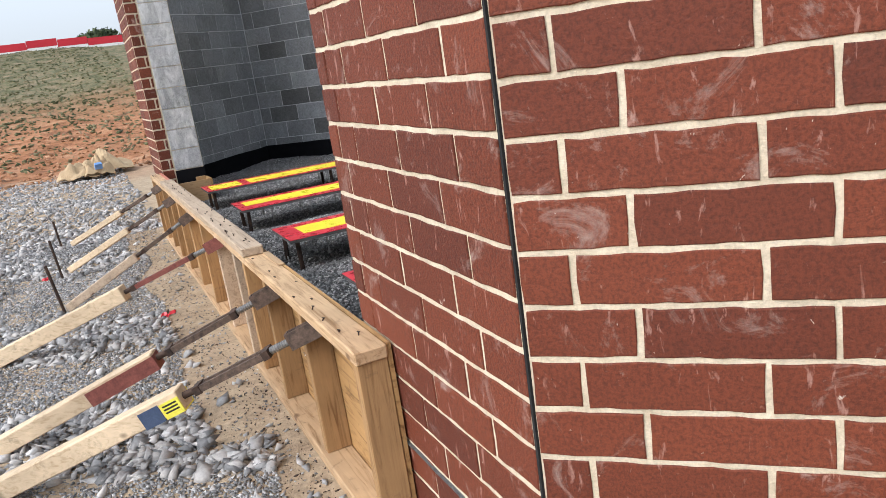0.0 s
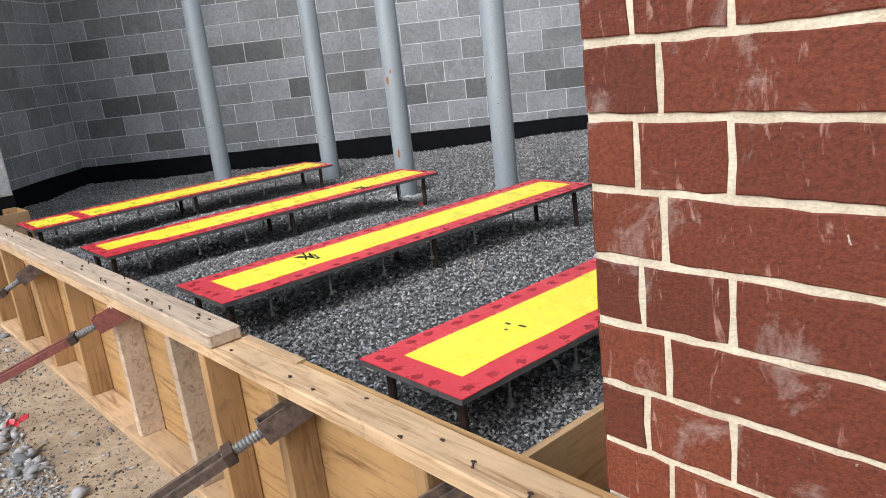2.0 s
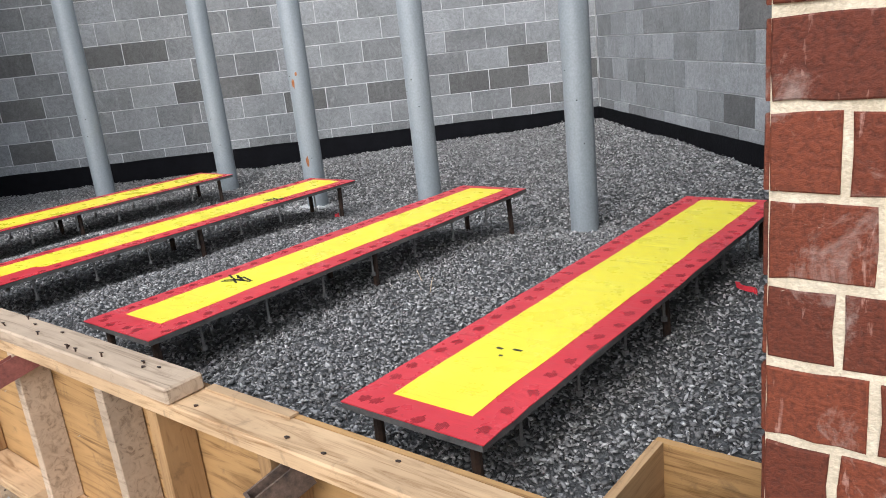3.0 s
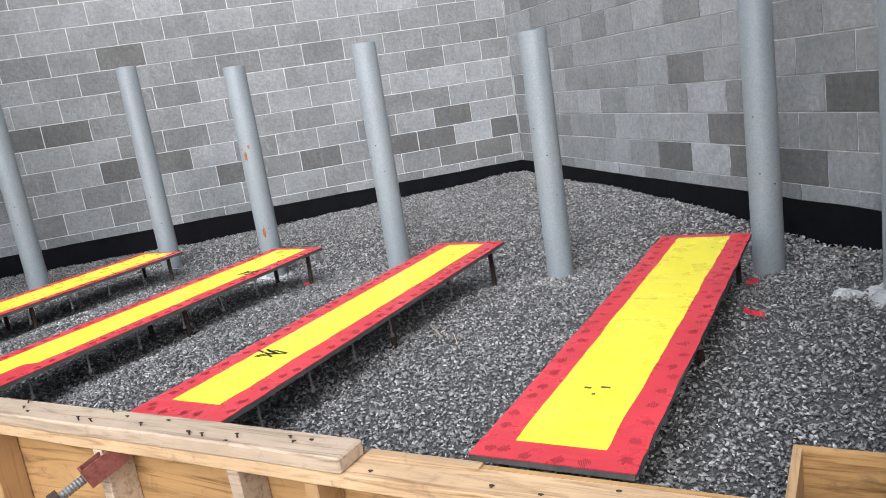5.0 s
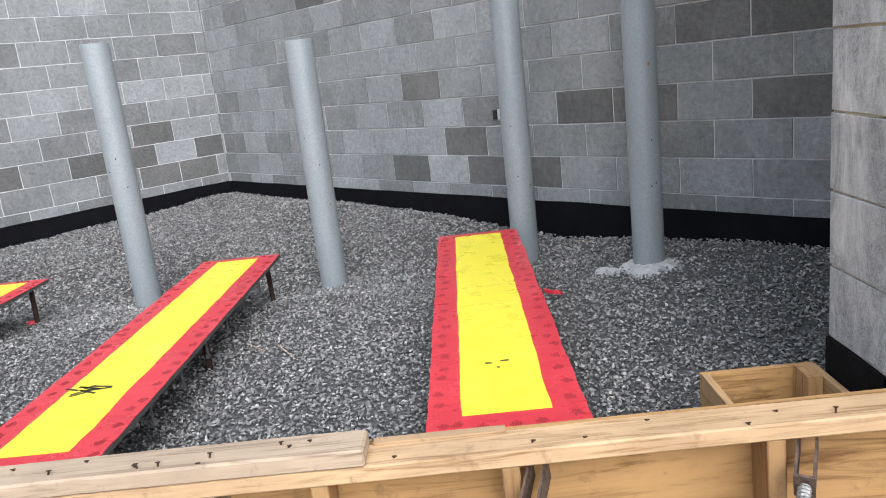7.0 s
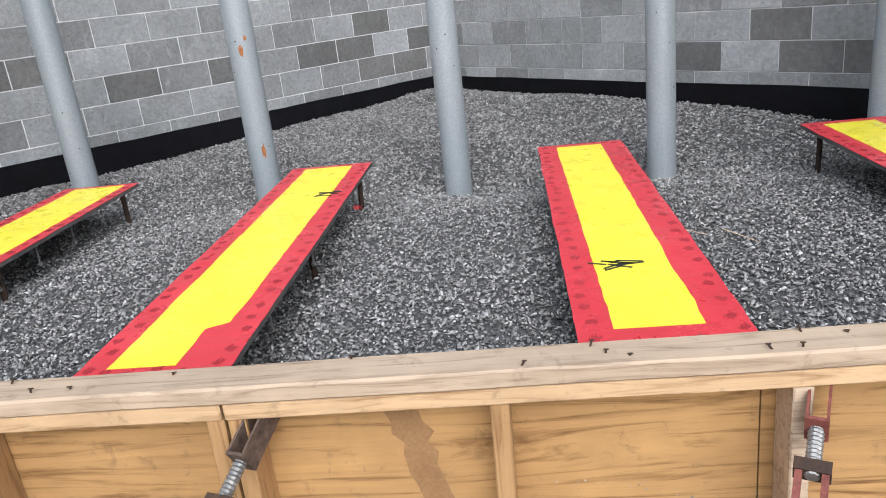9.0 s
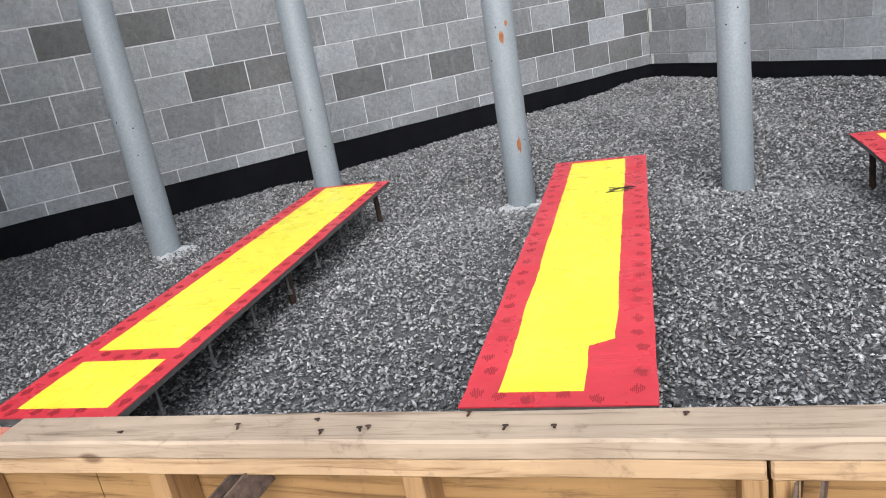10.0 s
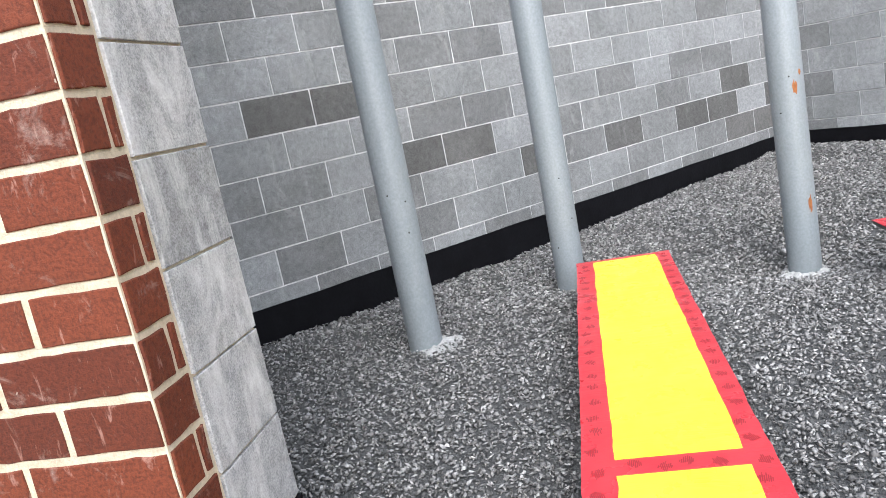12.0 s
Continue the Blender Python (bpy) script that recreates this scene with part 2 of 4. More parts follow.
BARK = plain("bark", (0.05, 0.04, 0.03), (0.1, 0.08, 0.06), 3)
ROOF = plain("dark_shingles", (0.03, 0.03, 0.035), (0.06, 0.06, 0.065), 1)


# ---------------------------------------------------------------- mesh helpers
def part(name, bm, material, parent=None, label=""):
    me = bpy.data.meshes.new(name)
    bm.to_mesh(me)
    bm.free()
    me.materials.append(material)
    ob = new(name, me)
    if parent is not None:
        ob.parent = parent
    if label:
        ob["label"] = label
    return ob


def thing(name, place, label, category, group=""):
    e = new(name)
    e.location = place
    e.empty_display_size = 0.1
    return tagged(e, label, category, group)


def add_box(bm, x0, x1, y0, y1, z0, z1, m=None):
    vs = [bm.verts.new((x, y, z)) for z in (z0, z1) for y in (y0, y1) for x in (x0, x1)]
    for f in ((0, 2, 3, 1), (4, 5, 7, 6), (0, 1, 5, 4), (1, 3, 7, 5), (3, 2, 6, 7), (2, 0, 4, 6)):
        bm.faces.new([vs[i] for i in f])
    if m is not None:
        bmesh.ops.transform(bm, matrix=m, verts=vs)
    return vs


def lumber(x0, x1, y0, y1, z0, z1, m=None, bev=0.003, cuts=0, wob=0.0):
    bm = bmesh.new()
    add_box(bm, x0, x1, y0, y1, z0, z1)
    if cuts:
        ax = max(range(3), key=lambda i: (x1 - x0, y1 - y0, z1 - z0)[i])
        ed = [e for e in bm.edges if abs(e.verts[0].co[ax] - e.verts[1].co[ax]) > 1e-4]
        bmesh.ops.subdivide_edges(bm, edges=ed, cuts=cuts, use_grid_fill=True)
    bmesh.ops.bevel(bm, geom=[e for e in bm.edges if e.calc_face_angle(0) > 0.5], offset=bev, segments=1, affect="EDGES")
    if wob:
        for v in bm.verts:
            v.co += noise.noise_vector(v.co * 3.1) * wob
    if m is not None:
        bmesh.ops.transform(bm, matrix=m, verts=bm.verts)
    return bm


def rod(bm, a, b, r, seg=8, r2=None):
    a, b = Vector(a), Vector(b)
    d = b - a
    m = Matrix.Translation((a + b) / 2) @ d.to_track_quat("Z", "Y").to_matrix().to_4x4()
    bmesh.ops.create_cone(bm, cap_ends=True, segments=seg, radius1=r, radius2=r if r2 is None else r2, depth=d.length, matrix=m)


def prism(name, pts, z0, z1, material, label):
    bm = bmesh.new()
    lo = [bm.verts.new((x, y, z0)) for x, y in pts]
    hi = [bm.verts.new((x, y, z1)) for x, y in pts]
    bm.faces.new(lo)
    bm.faces.new(hi)
    k = len(pts)
    for i in range(k):
        bm.faces.new((lo[i], lo[(i + 1) % k], hi[(i + 1) % k], hi[i]))
    bmesh.ops.recalc_face_normals(bm, faces=bm.faces)
    return tagged(part(name, bm, material), label, "wall", kind="structure")


def height_in(x, y):
    """The gravel's surface inside the walls."""
    dip = 0.12 * math.exp(-((x - 3.35) / 0.55) ** 2) / (1 + math.exp((y - 6.9) / 0.3)) / (1 + math.exp((2.2 - y) / 0.25))
    rise = 0.06 * min(1, max(0, (x - 4.2) / 2))
    bank = 0.045 * math.exp(-(max(0.0, y - x + 1.2) / 0.5) ** 2)
    near = 1 / (1 + math.exp((x - 2.5) / 0.2))
    trough = sum(0.055 * math.exp(-((y - 2.87 - 1.325 * k) / 0.2) ** 2) for k in range(4)) * near
    return 0.05 - dip - trough + min(0.065, rise + bank) + 0.022 * noise.noise((x * 1.7, y * 1.7, 0.3)) + 0.01 * noise.noise((x * 5, y * 5, 2.0))


def height_out(x, y):
    """The ground outside: flat near the forms, rising to a bank far ahead."""
    t = min(1, max(0, (y - 17) / 45))
    bank = 5.3 * (0.35 * t + 0.65 * t * t * (3 - 2 * t))
    near = 1 / (1 + math.exp((math.hypot(x, y - 5) - 25) / 3))
    mound = 0.06 * noise.noise((x * 0.9, y * 0.9, 7)) + 0.02 * noise.noise((x * 3, y * 3, 1))
    rough = (1 - near) * 0.5 * noise.noise((x * 0.12, y * 0.12, 4)) + (0.1 * noise.noise((x * 0.7, y * 0.7, 9)) if y > 16 else 0)
    edge = min(1, max(0.0, (0.3 - x) / 0.5))
    return -0.235 + bank + mound * edge + rough


# ---------------------------------------------------------------- setting
def ground():
    xs = np.concatenate([-np.geomspace(600, 6, 26), np.linspace(-5.5, 8, 90), np.geomspace(9, 600, 26)])
    ys = np.concatenate([-np.geomspace(600, 4, 22), np.linspace(-3.5, 20, 140), np.linspace(20.6, 70, 80), np.geomspace(75, 900, 18)])
    me = bpy.data.meshes.new("ground")
    vs = [(float(x), float(y), height_out(float(x), float(y))) for y in ys for x in xs]
    w = len(xs)
    fs = [(j * w + i, j * w + i + 1, (j + 1) * w + i + 1, (j + 1) * w + i) for j in range(len(ys) - 1) for i in range(w - 1)]
    me.from_pydata(vs, [], fs)
    me.materials.append(GROUND)
    me.shade_smooth()
    return tagged(new("ground", me), "sandy building-site ground rising to a bank of orange clay and dry grass", "ground", kind="structure")


ground()


def inside(x, y):
    return x > 0.56 and y > x - 1.3 and x + y < 11.75 and y - x < 7.75 and x + y > 2.0


def gravel_floor():
    step = 0.06
    nx, ny = 103, 165
    me = bpy.data.meshes.new("floor")
    vs = [(0.565 + i * step, 0.3 + j * step, height_in(0.565 + i * step, 0.3 + j * step) - 0.012) for j in range(ny) for i in range(nx)]
    fs = [(j * nx + i, j * nx + i + 1, (j + 1) * nx + i + 1, (j + 1) * nx + i) for j in range(ny - 1) for i in range(nx - 1)
          if inside(0.565 + i * step, 0.3 + j * step)]
    me.from_pydata(vs, [], fs)
    me.materials.append(GRAVEL_BED)
    me.shade_smooth()
    return tagged(new("floor", me), "dark grey crushed-stone bed inside the block walls", "gravel floor", kind="structure")


gravel_floor()

APEX, S2 = Vector((6.437, 5.25)), math.sqrt(0.5)
TOP = 4.75
LEFT_END, RIGHT_END = Vector((2.0385, 9.6485)), Vector((1.5, 0.313))
wall_left = prism("wall_north", [tuple(APEX + Vector((0.004, 0.004))), tuple(LEFT_END + Vector((0.004, 0.004))), (2.25, 9.86), (6.87, 5.244)], -0.4, TOP, GROUT, "tall grey concrete block wall with pale mortar joints")
wall_right = prism("wall_east", [(6.443, 5.244), (1.504, 0.305), (1.72, 0.08), (6.88, 5.24)], -0.4, TOP, GROUT, "tall grey concrete block wall with pale mortar joints")
wall_back = prism("wall_return", [(2.2, 9.818), (0.976, 8.594), (0.83, 8.74), (2.054, 9.964)], -0.4, TOP, GROUT, "short grey concrete block wall behind the brick pier")
pier_right = prism("wall_pier_south", [(0.576, 2.041), (0.94, 2.041), (0.94, 1.0), (1.6, 0.3), (2.6, -0.7), (2.5, -0.822), (0.576, 1.102)], -0.4, TOP, MORTAR, "red brick pier with cream mortar beside the opening")
pier_left = prism("wall_pier_north", [(0.576, 7.709), (0.965, 7.709), (0.965, 8.63), (1.94, 9.6), (1.4, 9.448), (0.576, 8.628)], -0.4, TOP, MORTAR, "red brick pier with cream mortar beside the opening")


def membrane(name, a, b, nrm, z1):
    a, b, nrm = Vector(a), Vector(b), Vector(nrm)
    bm = bmesh.new()
    k = max(2, int((b - a).length / 0.07))
    rows = []
    for i in range(k + 1):
        p = a.lerp(b, i / k)
        wz = 0.006 * noise.noise((p.x * 3, p.y * 3, 5))
        q = p + nrm * (0.007 + 0.002 * noise.noise((p.x * 6, p.y * 6, 1)))
        p = p - nrm * 0.003
        rows.append([bm.verts.new((*q, -0.2)), bm.verts.new((*q, z1 + wz)), bm.verts.new((*p, z1 + wz)), bm.verts.new((*p, -0.2))])
    for r, s in zip(rows, rows[1:]):
        for j in range(4):
            bm.faces.new((r[j], s[j], s[(j + 1) % 4], r[(j + 1) % 4]))
    bmesh.ops.recalc_face_normals(bm, faces=bm.faces)
    return tagged(part(name, bm, MEMBRANE), "black waterproofing band along the foot of the block wall", "waterproofing", kind="structure")


membrane("trim", APEX, LEFT_END, (-S2, -S2), 0.238)
membrane("trim", RIGHT_END, APEX, (-S2, S2), 0.238)
membrane("trim", LEFT_END, (0.98, 8.59), (S2, -S2), 0.238)
membrane("trim", (0.944, 2.045), (0.672, 2.045), (0, 1), 0.322)
membrane("trim", (0.695, 7.705), (0.969, 7.705), (0, -1), 0.322)
bm = bmesh.new()
add_box(bm, -0.0015, 0.004, -0.0035, 0.004, -0.3, TOP, Matrix.Translation((0.5755, 1.1015, 0)))
tagged(part("trim", bm, DARK_GAP), "dark open control joint at the corner of the brick", "joint", kind="structure")


# ---------------------------------------------------------------- covered boards on stakes
def wavy_sheet(x0, x1, y0, y1, z, th, seed, notch=None):
    bm = bmesh.new()
    k = 60
    lo, hi = [], []
    for i in range(k + 1):
        x = x0 + (x1 - x0) * i / k
        a = 0.006 * noise.noise((x * 4, seed, 0)) + 0.003 * noise.noise((x * 17, seed, 1))
        b = 0.006 * noise.noise((x * 4, seed, 8)) + 0.003 * noise.noise((x * 17, seed, 9))
        lo.append((x, y0 + a + (notch[1] if notch and x < notch[0] else 0)))
        hi.append((x, y1 + b))
    rim = lo + hi[::-1]
    top = [bm.verts.new((x, y, z + th)) for x, y in rim]
    bot = [bm.verts.new((x, y, z)) for x, y in rim]
    n2 = len(rim)
    for i in range(k):
        j = n2 - 1 - i
        bm.faces.new((top[i], top[i + 1], top[j - 1], top[j]))
    for i in range(n2):
        bm.faces.new((bot[i], bot[(i + 1) % n2], top[(i + 1) % n2], top[i]))
    bmesh.ops.recalc_face_normals(bm, faces=bm.faces)
    return bm


def board(i):
    y0, z = 2.69 + 1.325 * (i - 1), 0.2
    x0, x1 = (0.82 if i == 4 else 0.845), 3.125
    words = {1: "with small specks", 2: "with a large scribble", 3: "with notched yellow", 4: "with a red band"}[i]
    e = thing("covered_board", (x0, y0, 0), "red and yellow film-covered board on stakes " + words, "board", "covered boards over the gravel")
    inv = Matrix.Translation((-x0, -y0, 0))

    def put(name, b, material, parent=e, label=""):
        bmesh.ops.transform(b, matrix=inv, verts=b.verts)
        return part(name, b, material, parent, label)

    put("core", lumber(x0, x1, y0, y0 + 0.43, z - 0.02, z - 0.003, bev=0.001), EDGE, label="dark plywood edge")
    film = put("film", wavy_sheet(x0 - 0.001, x1 + 0.001, y0 - 0.001, y0 + 0.431, z - 0.003, 0.003, 40 + i), RED, label="red film border")
    a = b = {1: 0.092, 2: 0.094, 3: 0.083, 4: 0.068}[i]
    if i == 4:
        a, b = 0.06, 0.078
        put("yellow_strip", wavy_sheet(0.865, 1.13, y0 + a, y0 + 0.43 - b, z, 0.0012, 1.0), YELLOW)
        put("yellow_strip", wavy_sheet(1.205, 3.09, y0 + a, y0 + 0.43 - b, z, 0.0012, 2.0), YELLOW)
    elif i == 3:
        put("yellow_strip", wavy_sheet(0.905, 3.08, y0 + 0.094, y0 + 0.348, z, 0.0012, 3.0, (1.135, 0.062)), YELLOW)
    else:
        put("yellow_strip", wavy_sheet(0.915 + 0.02 * i, 3.07, y0 + a + (0.014 if i == 2 else 0), y0 + 0.43 - b, z, 0.0012, 4.0 + i), YELLOW)
    rng = random.Random(50 + i)
    bm = bmesh.new()
    spots = [(x0 + 0.06 + 0.094 * k, y0 + side) for side in (0.034, 0.396) for k in range(24)] + [(x0 + 0.035, y0 + 0.13 + 0.075 * k) for k in range(4)]
    if i == 4:
        spots += [(1.168, y0 + 0.12 + 0.065 * k) for k in range(4)]
    for px, py in spots:
        m = pose(px + rng.uniform(-0.018, 0.018), py + rng.uniform(-0.01, 0.01), 0, 0, 0, rng.uniform(-16, 16))
        for q in range(8):
            w = (0.008, 0.015, 0.019, 0.021, 0.02, 0.018, 0.013, 0.007)[q] * rng.uniform(0.55, 1.1)
            dx = rng.uniform(-0.006, 0.006)
            add_box(bm, dx - w, dx + w, -0.0014, 0.0014, z, z + 0.0005, m @ Matrix.Translation((0, (q - 3.5) * 0.0042, 0)))
    tagged(put("print_pattern", bm, PRINT, label="small dark printed marks"), kind="stuff")
    if i in (1, 2, 3):
        px, py = {1: (1.265, 2.915), 2: (1.39, 4.29), 3: (2.53, 5.45)}[i]
        bm = bmesh.new()
        for q in range(3 if i == 1 else 10):
            w = rng.uniform(0.012, 0.045) * (0.35 if i == 1 else 1)
            add_box(bm, -w, w, -0.0045, 0.0045, z + 0.001, z + 0.0022, pose(px + rng.uniform(-0.03, 0.03), py + rng.uniform(-0.05, 0.05), 0, 0, 0, rng.uniform(55, 130)))
        tagged(put("scribble", bm, INK, label="black scribbled pen mark"), kind="stuff")
    for x in (x0 + 0.05, x0 + 1.12, x1 - 0.09):
        for y in (y0 + 0.06, y0 + 0.36):
            bm = bmesh.new()
            rod(bm, (x, y, z - 0.02), (x + rng.uniform(-0.01, 0.01), y + rng.uniform(-0.01, 0.01), height_in(x, y) - 0.08), 0.014, 8)
            put("stake", bm, BAR)
    x = x0 + 0.22
    while x < x1 - 0.12:
        for y in (y0 + 0.05, y0 + 0.38):
            bm = bmesh.new()
            rod(bm, (x, y, z - 0.02), (x, y, z - 0.115), 0.005, 6)
            rod(bm, (x, y, z - 0.115), (x, y, z - 0.13), 0.011, 6)
            put("anchor_bolt", bm, GALV)
        x += 0.29


for i in range(1, 5):
    board(i)


# ---------------------------------------------------------------- steel posts
def post(name_bits, x, y, zt, tilt):
    e = thing("steel_post", (x, y, -0.25), "round grey-painted steel post standing in the gravel" + name_bits, "post", "steel posts in the gravel")
    bm = bmesh.new()
    r = 0.077
    prof = [(r, 0), (r, zt + 0.246), (r - 0.003, zt + 0.25), (r - 0.009, zt + 0.25), (r - 0.009, zt + 0.15)]
    rings = [[bm.verts.new((math.cos(a) * q, math.sin(a) * q, z)) for a in np.linspace(0, 2 * math.pi, 40, endpoint=False)] for q, z in prof]
    for p, q in zip(rings, rings[1:]):
        for k in range(40):
            f = bm.faces.new((p[k], p[(k + 1) % 40], q[(k + 1) % 40], q[k]))
            f.smooth = True
    bm.faces.new(rings[-1])
    part("tube", bm, STEEL, e)
    e.rotation_euler = tilt
    rng = random.Random(int(x * 100))
    for q in range(3):
        a, z = rng.uniform(2.4, 4.2), 0.25 + rng.uniform(0.2, 0.9)
        bm = bmesh.new()
        d = Vector((math.cos(a), math.sin(a), 0))
        rod(bm, d * (r - 0.002) + Vector((0, 0, z)), d * (r + 0.0012) + Vector((0, 0, z)), 0.004, 8)
        part("weep_hole", bm, INK, e)
    return e


def rust_patch(e, ang, z, w, h, seed):
    bm = bmesh.new()
    rng = random.Random(seed)
    cols = []
    for k in range(9):
        u = (k / 8 - 0.5) * 2
        hh = h * math.sqrt(max(0.02, 1 - u * u)) * rng.uniform(0.55, 1.1)
        a = ang + u * w / 0.077
        c = rng.uniform(-0.2, 0.2) * h
        cols.append([bm.verts.new((math.cos(a) * 0.078, math.sin(a) * 0.078, z + c + s * hh)) for s in (-1, -0.3, 0.3, 1)])
    for p, q in zip(cols, cols[1:]):
        for k in range(3):
            bm.faces.new((p[k], q[k], q[k + 1], p[k + 1]))
    part("rust_patch", bm, RUST, e)


POSTS = [("A", 2.68, 7.8, 1.645), ("B", 3.41, 7.145, 1.61), ("C", 3.365, 6.01, 1.456), ("D", 3.35, 4.9, 1.443), ("E", 3.318, 3.77, 1.337), ("F", 3.29, 2.635, 1.607), ("G", 2.71, 2.07, 1.7)]
for key, x, y, zt in POSTS:
    words = {"C": ", streaked with rust", "G": " with a concrete collar", "A": " beside spilt concrete"}.get(key, "")
    p = post(words, x, y, zt, (0, 0, 0))
    if key == "C":
        rust_patch(p, 3.35, 0.25 + 0.837, 0.012, 0.035, 1)
        rust_patch(p, 3.75, 0.25 + 0.9, 0.008, 0.015, 2)
        rust_patch(p, 3.6, 0.25 + 0.28, 0.011, 0.045, 3)
    if key == "G":
        rust_patch(p, 3.4, 0.25 + 1.02, 0.006, 0.01, 4)


def spill(x, y, r, seed, z):
    rng = random.Random(seed)
    bm = bmesh.new()
    mid = bm.verts.new((0, 0, z + 0.035))
    prev = None
    rings = []
    for q, hgt in ((0.35, 0.03), (0.7, 0.018), (1.0, -0.03)):
        ring = []
        for k in range(28):
            a = k / 28 * 2 * math.pi
            rr = r * q * (1 + 0.35 * noise.noise((math.cos(a) * 2.2 + seed, math.sin(a) * 2.2, q)))
            ring.append(bm.verts.new((math.cos(a) * rr, math.sin(a) * rr, z + hgt + rng.uniform(-0.006, 0.006))))
        rings.append(ring)
    for k in range(28):
        bm.faces.new((mid, rings[0][k], rings[0][(k + 1) % 28]))
        for p, q in zip(rings, rings[1:]):
            bm.faces.new((p[k], q[k], q[(k + 1) % 28], p[(k + 1) % 28]))
    ob = part("concrete_spill", bm, CONCRETE)
    ob.location = (x, y, 0)
    tagged(ob, "rough pale patch of spilt concrete round a post's foot", "concrete", "concrete spills")


spill(2.67, 2.05, 0.2, 3, height_in(2.67, 2.05) - 0.02)
spill(2.72, 2.27, 0.09, 14, height_in(2.72, 2.27) - 0.022)
spill(3.34, 6.01, 0.17, 5, height_in(3.34, 6.01) - 0.014)
spill(2.68, 7.74, 0.15, 8, height_in(2.68, 7.74) - 0.022)
spill(3.3, 3.76, 0.12, 9, height_in(3.3, 3.76) - 0.022)


# ---------------------------------------------------------------- formwork
fw = thing("timber_formwork", (0.5, 1.8, -0.235), "long low timber form of studs, plates and plywood across the opening", "formwork")
FI = Matrix.Translation((-0.5, -1.8, 0.235))
fw.rotation_euler = (-0.005, 0, 0)  # the form sinks a little along its length


def fpart(name, bm, material, label="", parent=fw):
    bmesh.ops.transform(bm, matrix=FI, verts=bm.verts)
    return part(name, bm, material, parent, label)


X0, X1 = 0.458, 0.552
for a, b in ((1.79, 5.176), (5.182, 7.7)):
    fpart("top_plate", lumber(X0, X1, a, b, 0.318, 0.356, bev=0.004, cuts=40, wob=0.0025), PINE_Y)
fpart("cap_board", lumber(X0 - 0.006, X1 - 0.004, 3.215, 6.63, 0.357, 0.396, bev=0.005, cuts=40, wob=0.003), PINE_GREY, "grey weathered cap board with bent nails")
fpart("nailing_strip", lumber(X1 - 0.012, X1 + 0.012, 2.92, 3.205, 0.3565, 0.362, bev=0.001), PINE_Y)
fpart("nailing_strip", lumber(X1 - 0.012, X1 + 0.012, 6.64, 7.69, 0.3565, 0.361, bev=0.001), plain("red_chalked_wood", (0.42, 0.13, 0.08), (0.55, 0.22, 0.15), 12), "red-stained strip")
for a, b in ((1.8, 4.2), (4.205, 7.7)):
    fpart("bottom_plate", lumber(X0 - 0.012, X1, a, b, -0.235, -0.195, bev=0.004, cuts=30, wob=0.003), PINE_Y)
for a, b in ((1.8, 4.115), (4.118, 6.5), (6.503, 7.7)):
    fpart("plywood_sheet", lumber(X1 + 0.001, X1 + 0.014, a, b, -0.235, 0.355, bev=0.001), PLY)
STUDS = [1.8, 2.36, 2.9, 3.3, 3.54, 4.05, 4.61, 5.135, 5.18, 5.733, 6.25, 6.75, 7.25, 7.65]
rng = random.Random(4)
for y in STUDS:
    grey = y in (3.54, 4.05)
    s = lumber(X0 + 0.004, X1, y, y + 0.038, -0.195, 0.318, bev=0.003, cuts=6, wob=0.002)
    bmesh.ops.rotate(s, cent=(0.5, y, 0.315), matrix=Matrix.Rotation(radians(rng.uniform(-1.2, 1.2)), 3, "X"), verts=s.verts)
    fpart("stud", s, PINE_GREY if grey else PINE_Z, "grey weathered stud" if grey else "")
STAIN = plain("wet_brown_stain", (0.235, 0.13, 0.055), (0.31, 0.18, 0.08), 9, 0.65)


def stain(y, top, foot, width, lean):
    """A run of brown water stain down the plywood's outer face."""
    bm = bmesh.new()
    rows = []
    for k in range(13):
        z = top + (foot - top) * k / 12
        mid = y + lean * k / 12 + 0.012 * noise.noise((k * 0.6, y, 2))
        half = width * (0.75 + 0.35 * noise.noise((k * 0.9, y, 7)) - (0.25 if k == 0 else 0))
        rows.append([bm.verts.new((X1 + d, mid + q * half, z)) for d in (0.0002, 0.0012) for q in (-1, 1)])
    for p, q in zip(rows, rows[1:]):
        for a, b in ((0, 1), (1, 3), (3, 2), (2, 0)):
            bm.faces.new((p[a], p[b], q[b], q[a]))
    bmesh.ops.recalc_face_normals(bm, faces=bm.faces)
    fpart("water_stain", bm, STAIN, "brown water stain on the plywood")


stain(4.85, 0.31, 0.0, 0.046, -0.07)
rng = random.Random(11)
for k in range(46):
    y = rng.uniform(1.85, 7.6)
    zt = 0.396 if 3.22 < y < 6.62 else 0.356
    x = rng.choice((X0 + 0.02, X1 - 0.03)) + rng.uniform(-0.01, 0.015)
    bm = bmesh.new()
    tip = (x + rng.uniform(-0.01, 0.01), y + rng.uniform(-0.012, 0.012), zt + rng.uniform(0.001, 0.011))
    rod(bm, (x, y, zt - 0.01), tip, 0.0023, 5)
    rod(bm, tip, (tip[0] + 0.0006, tip[1], tip[2] + 0.0018), 0.0055, 6)
    fpart("nail", bm, BAR)


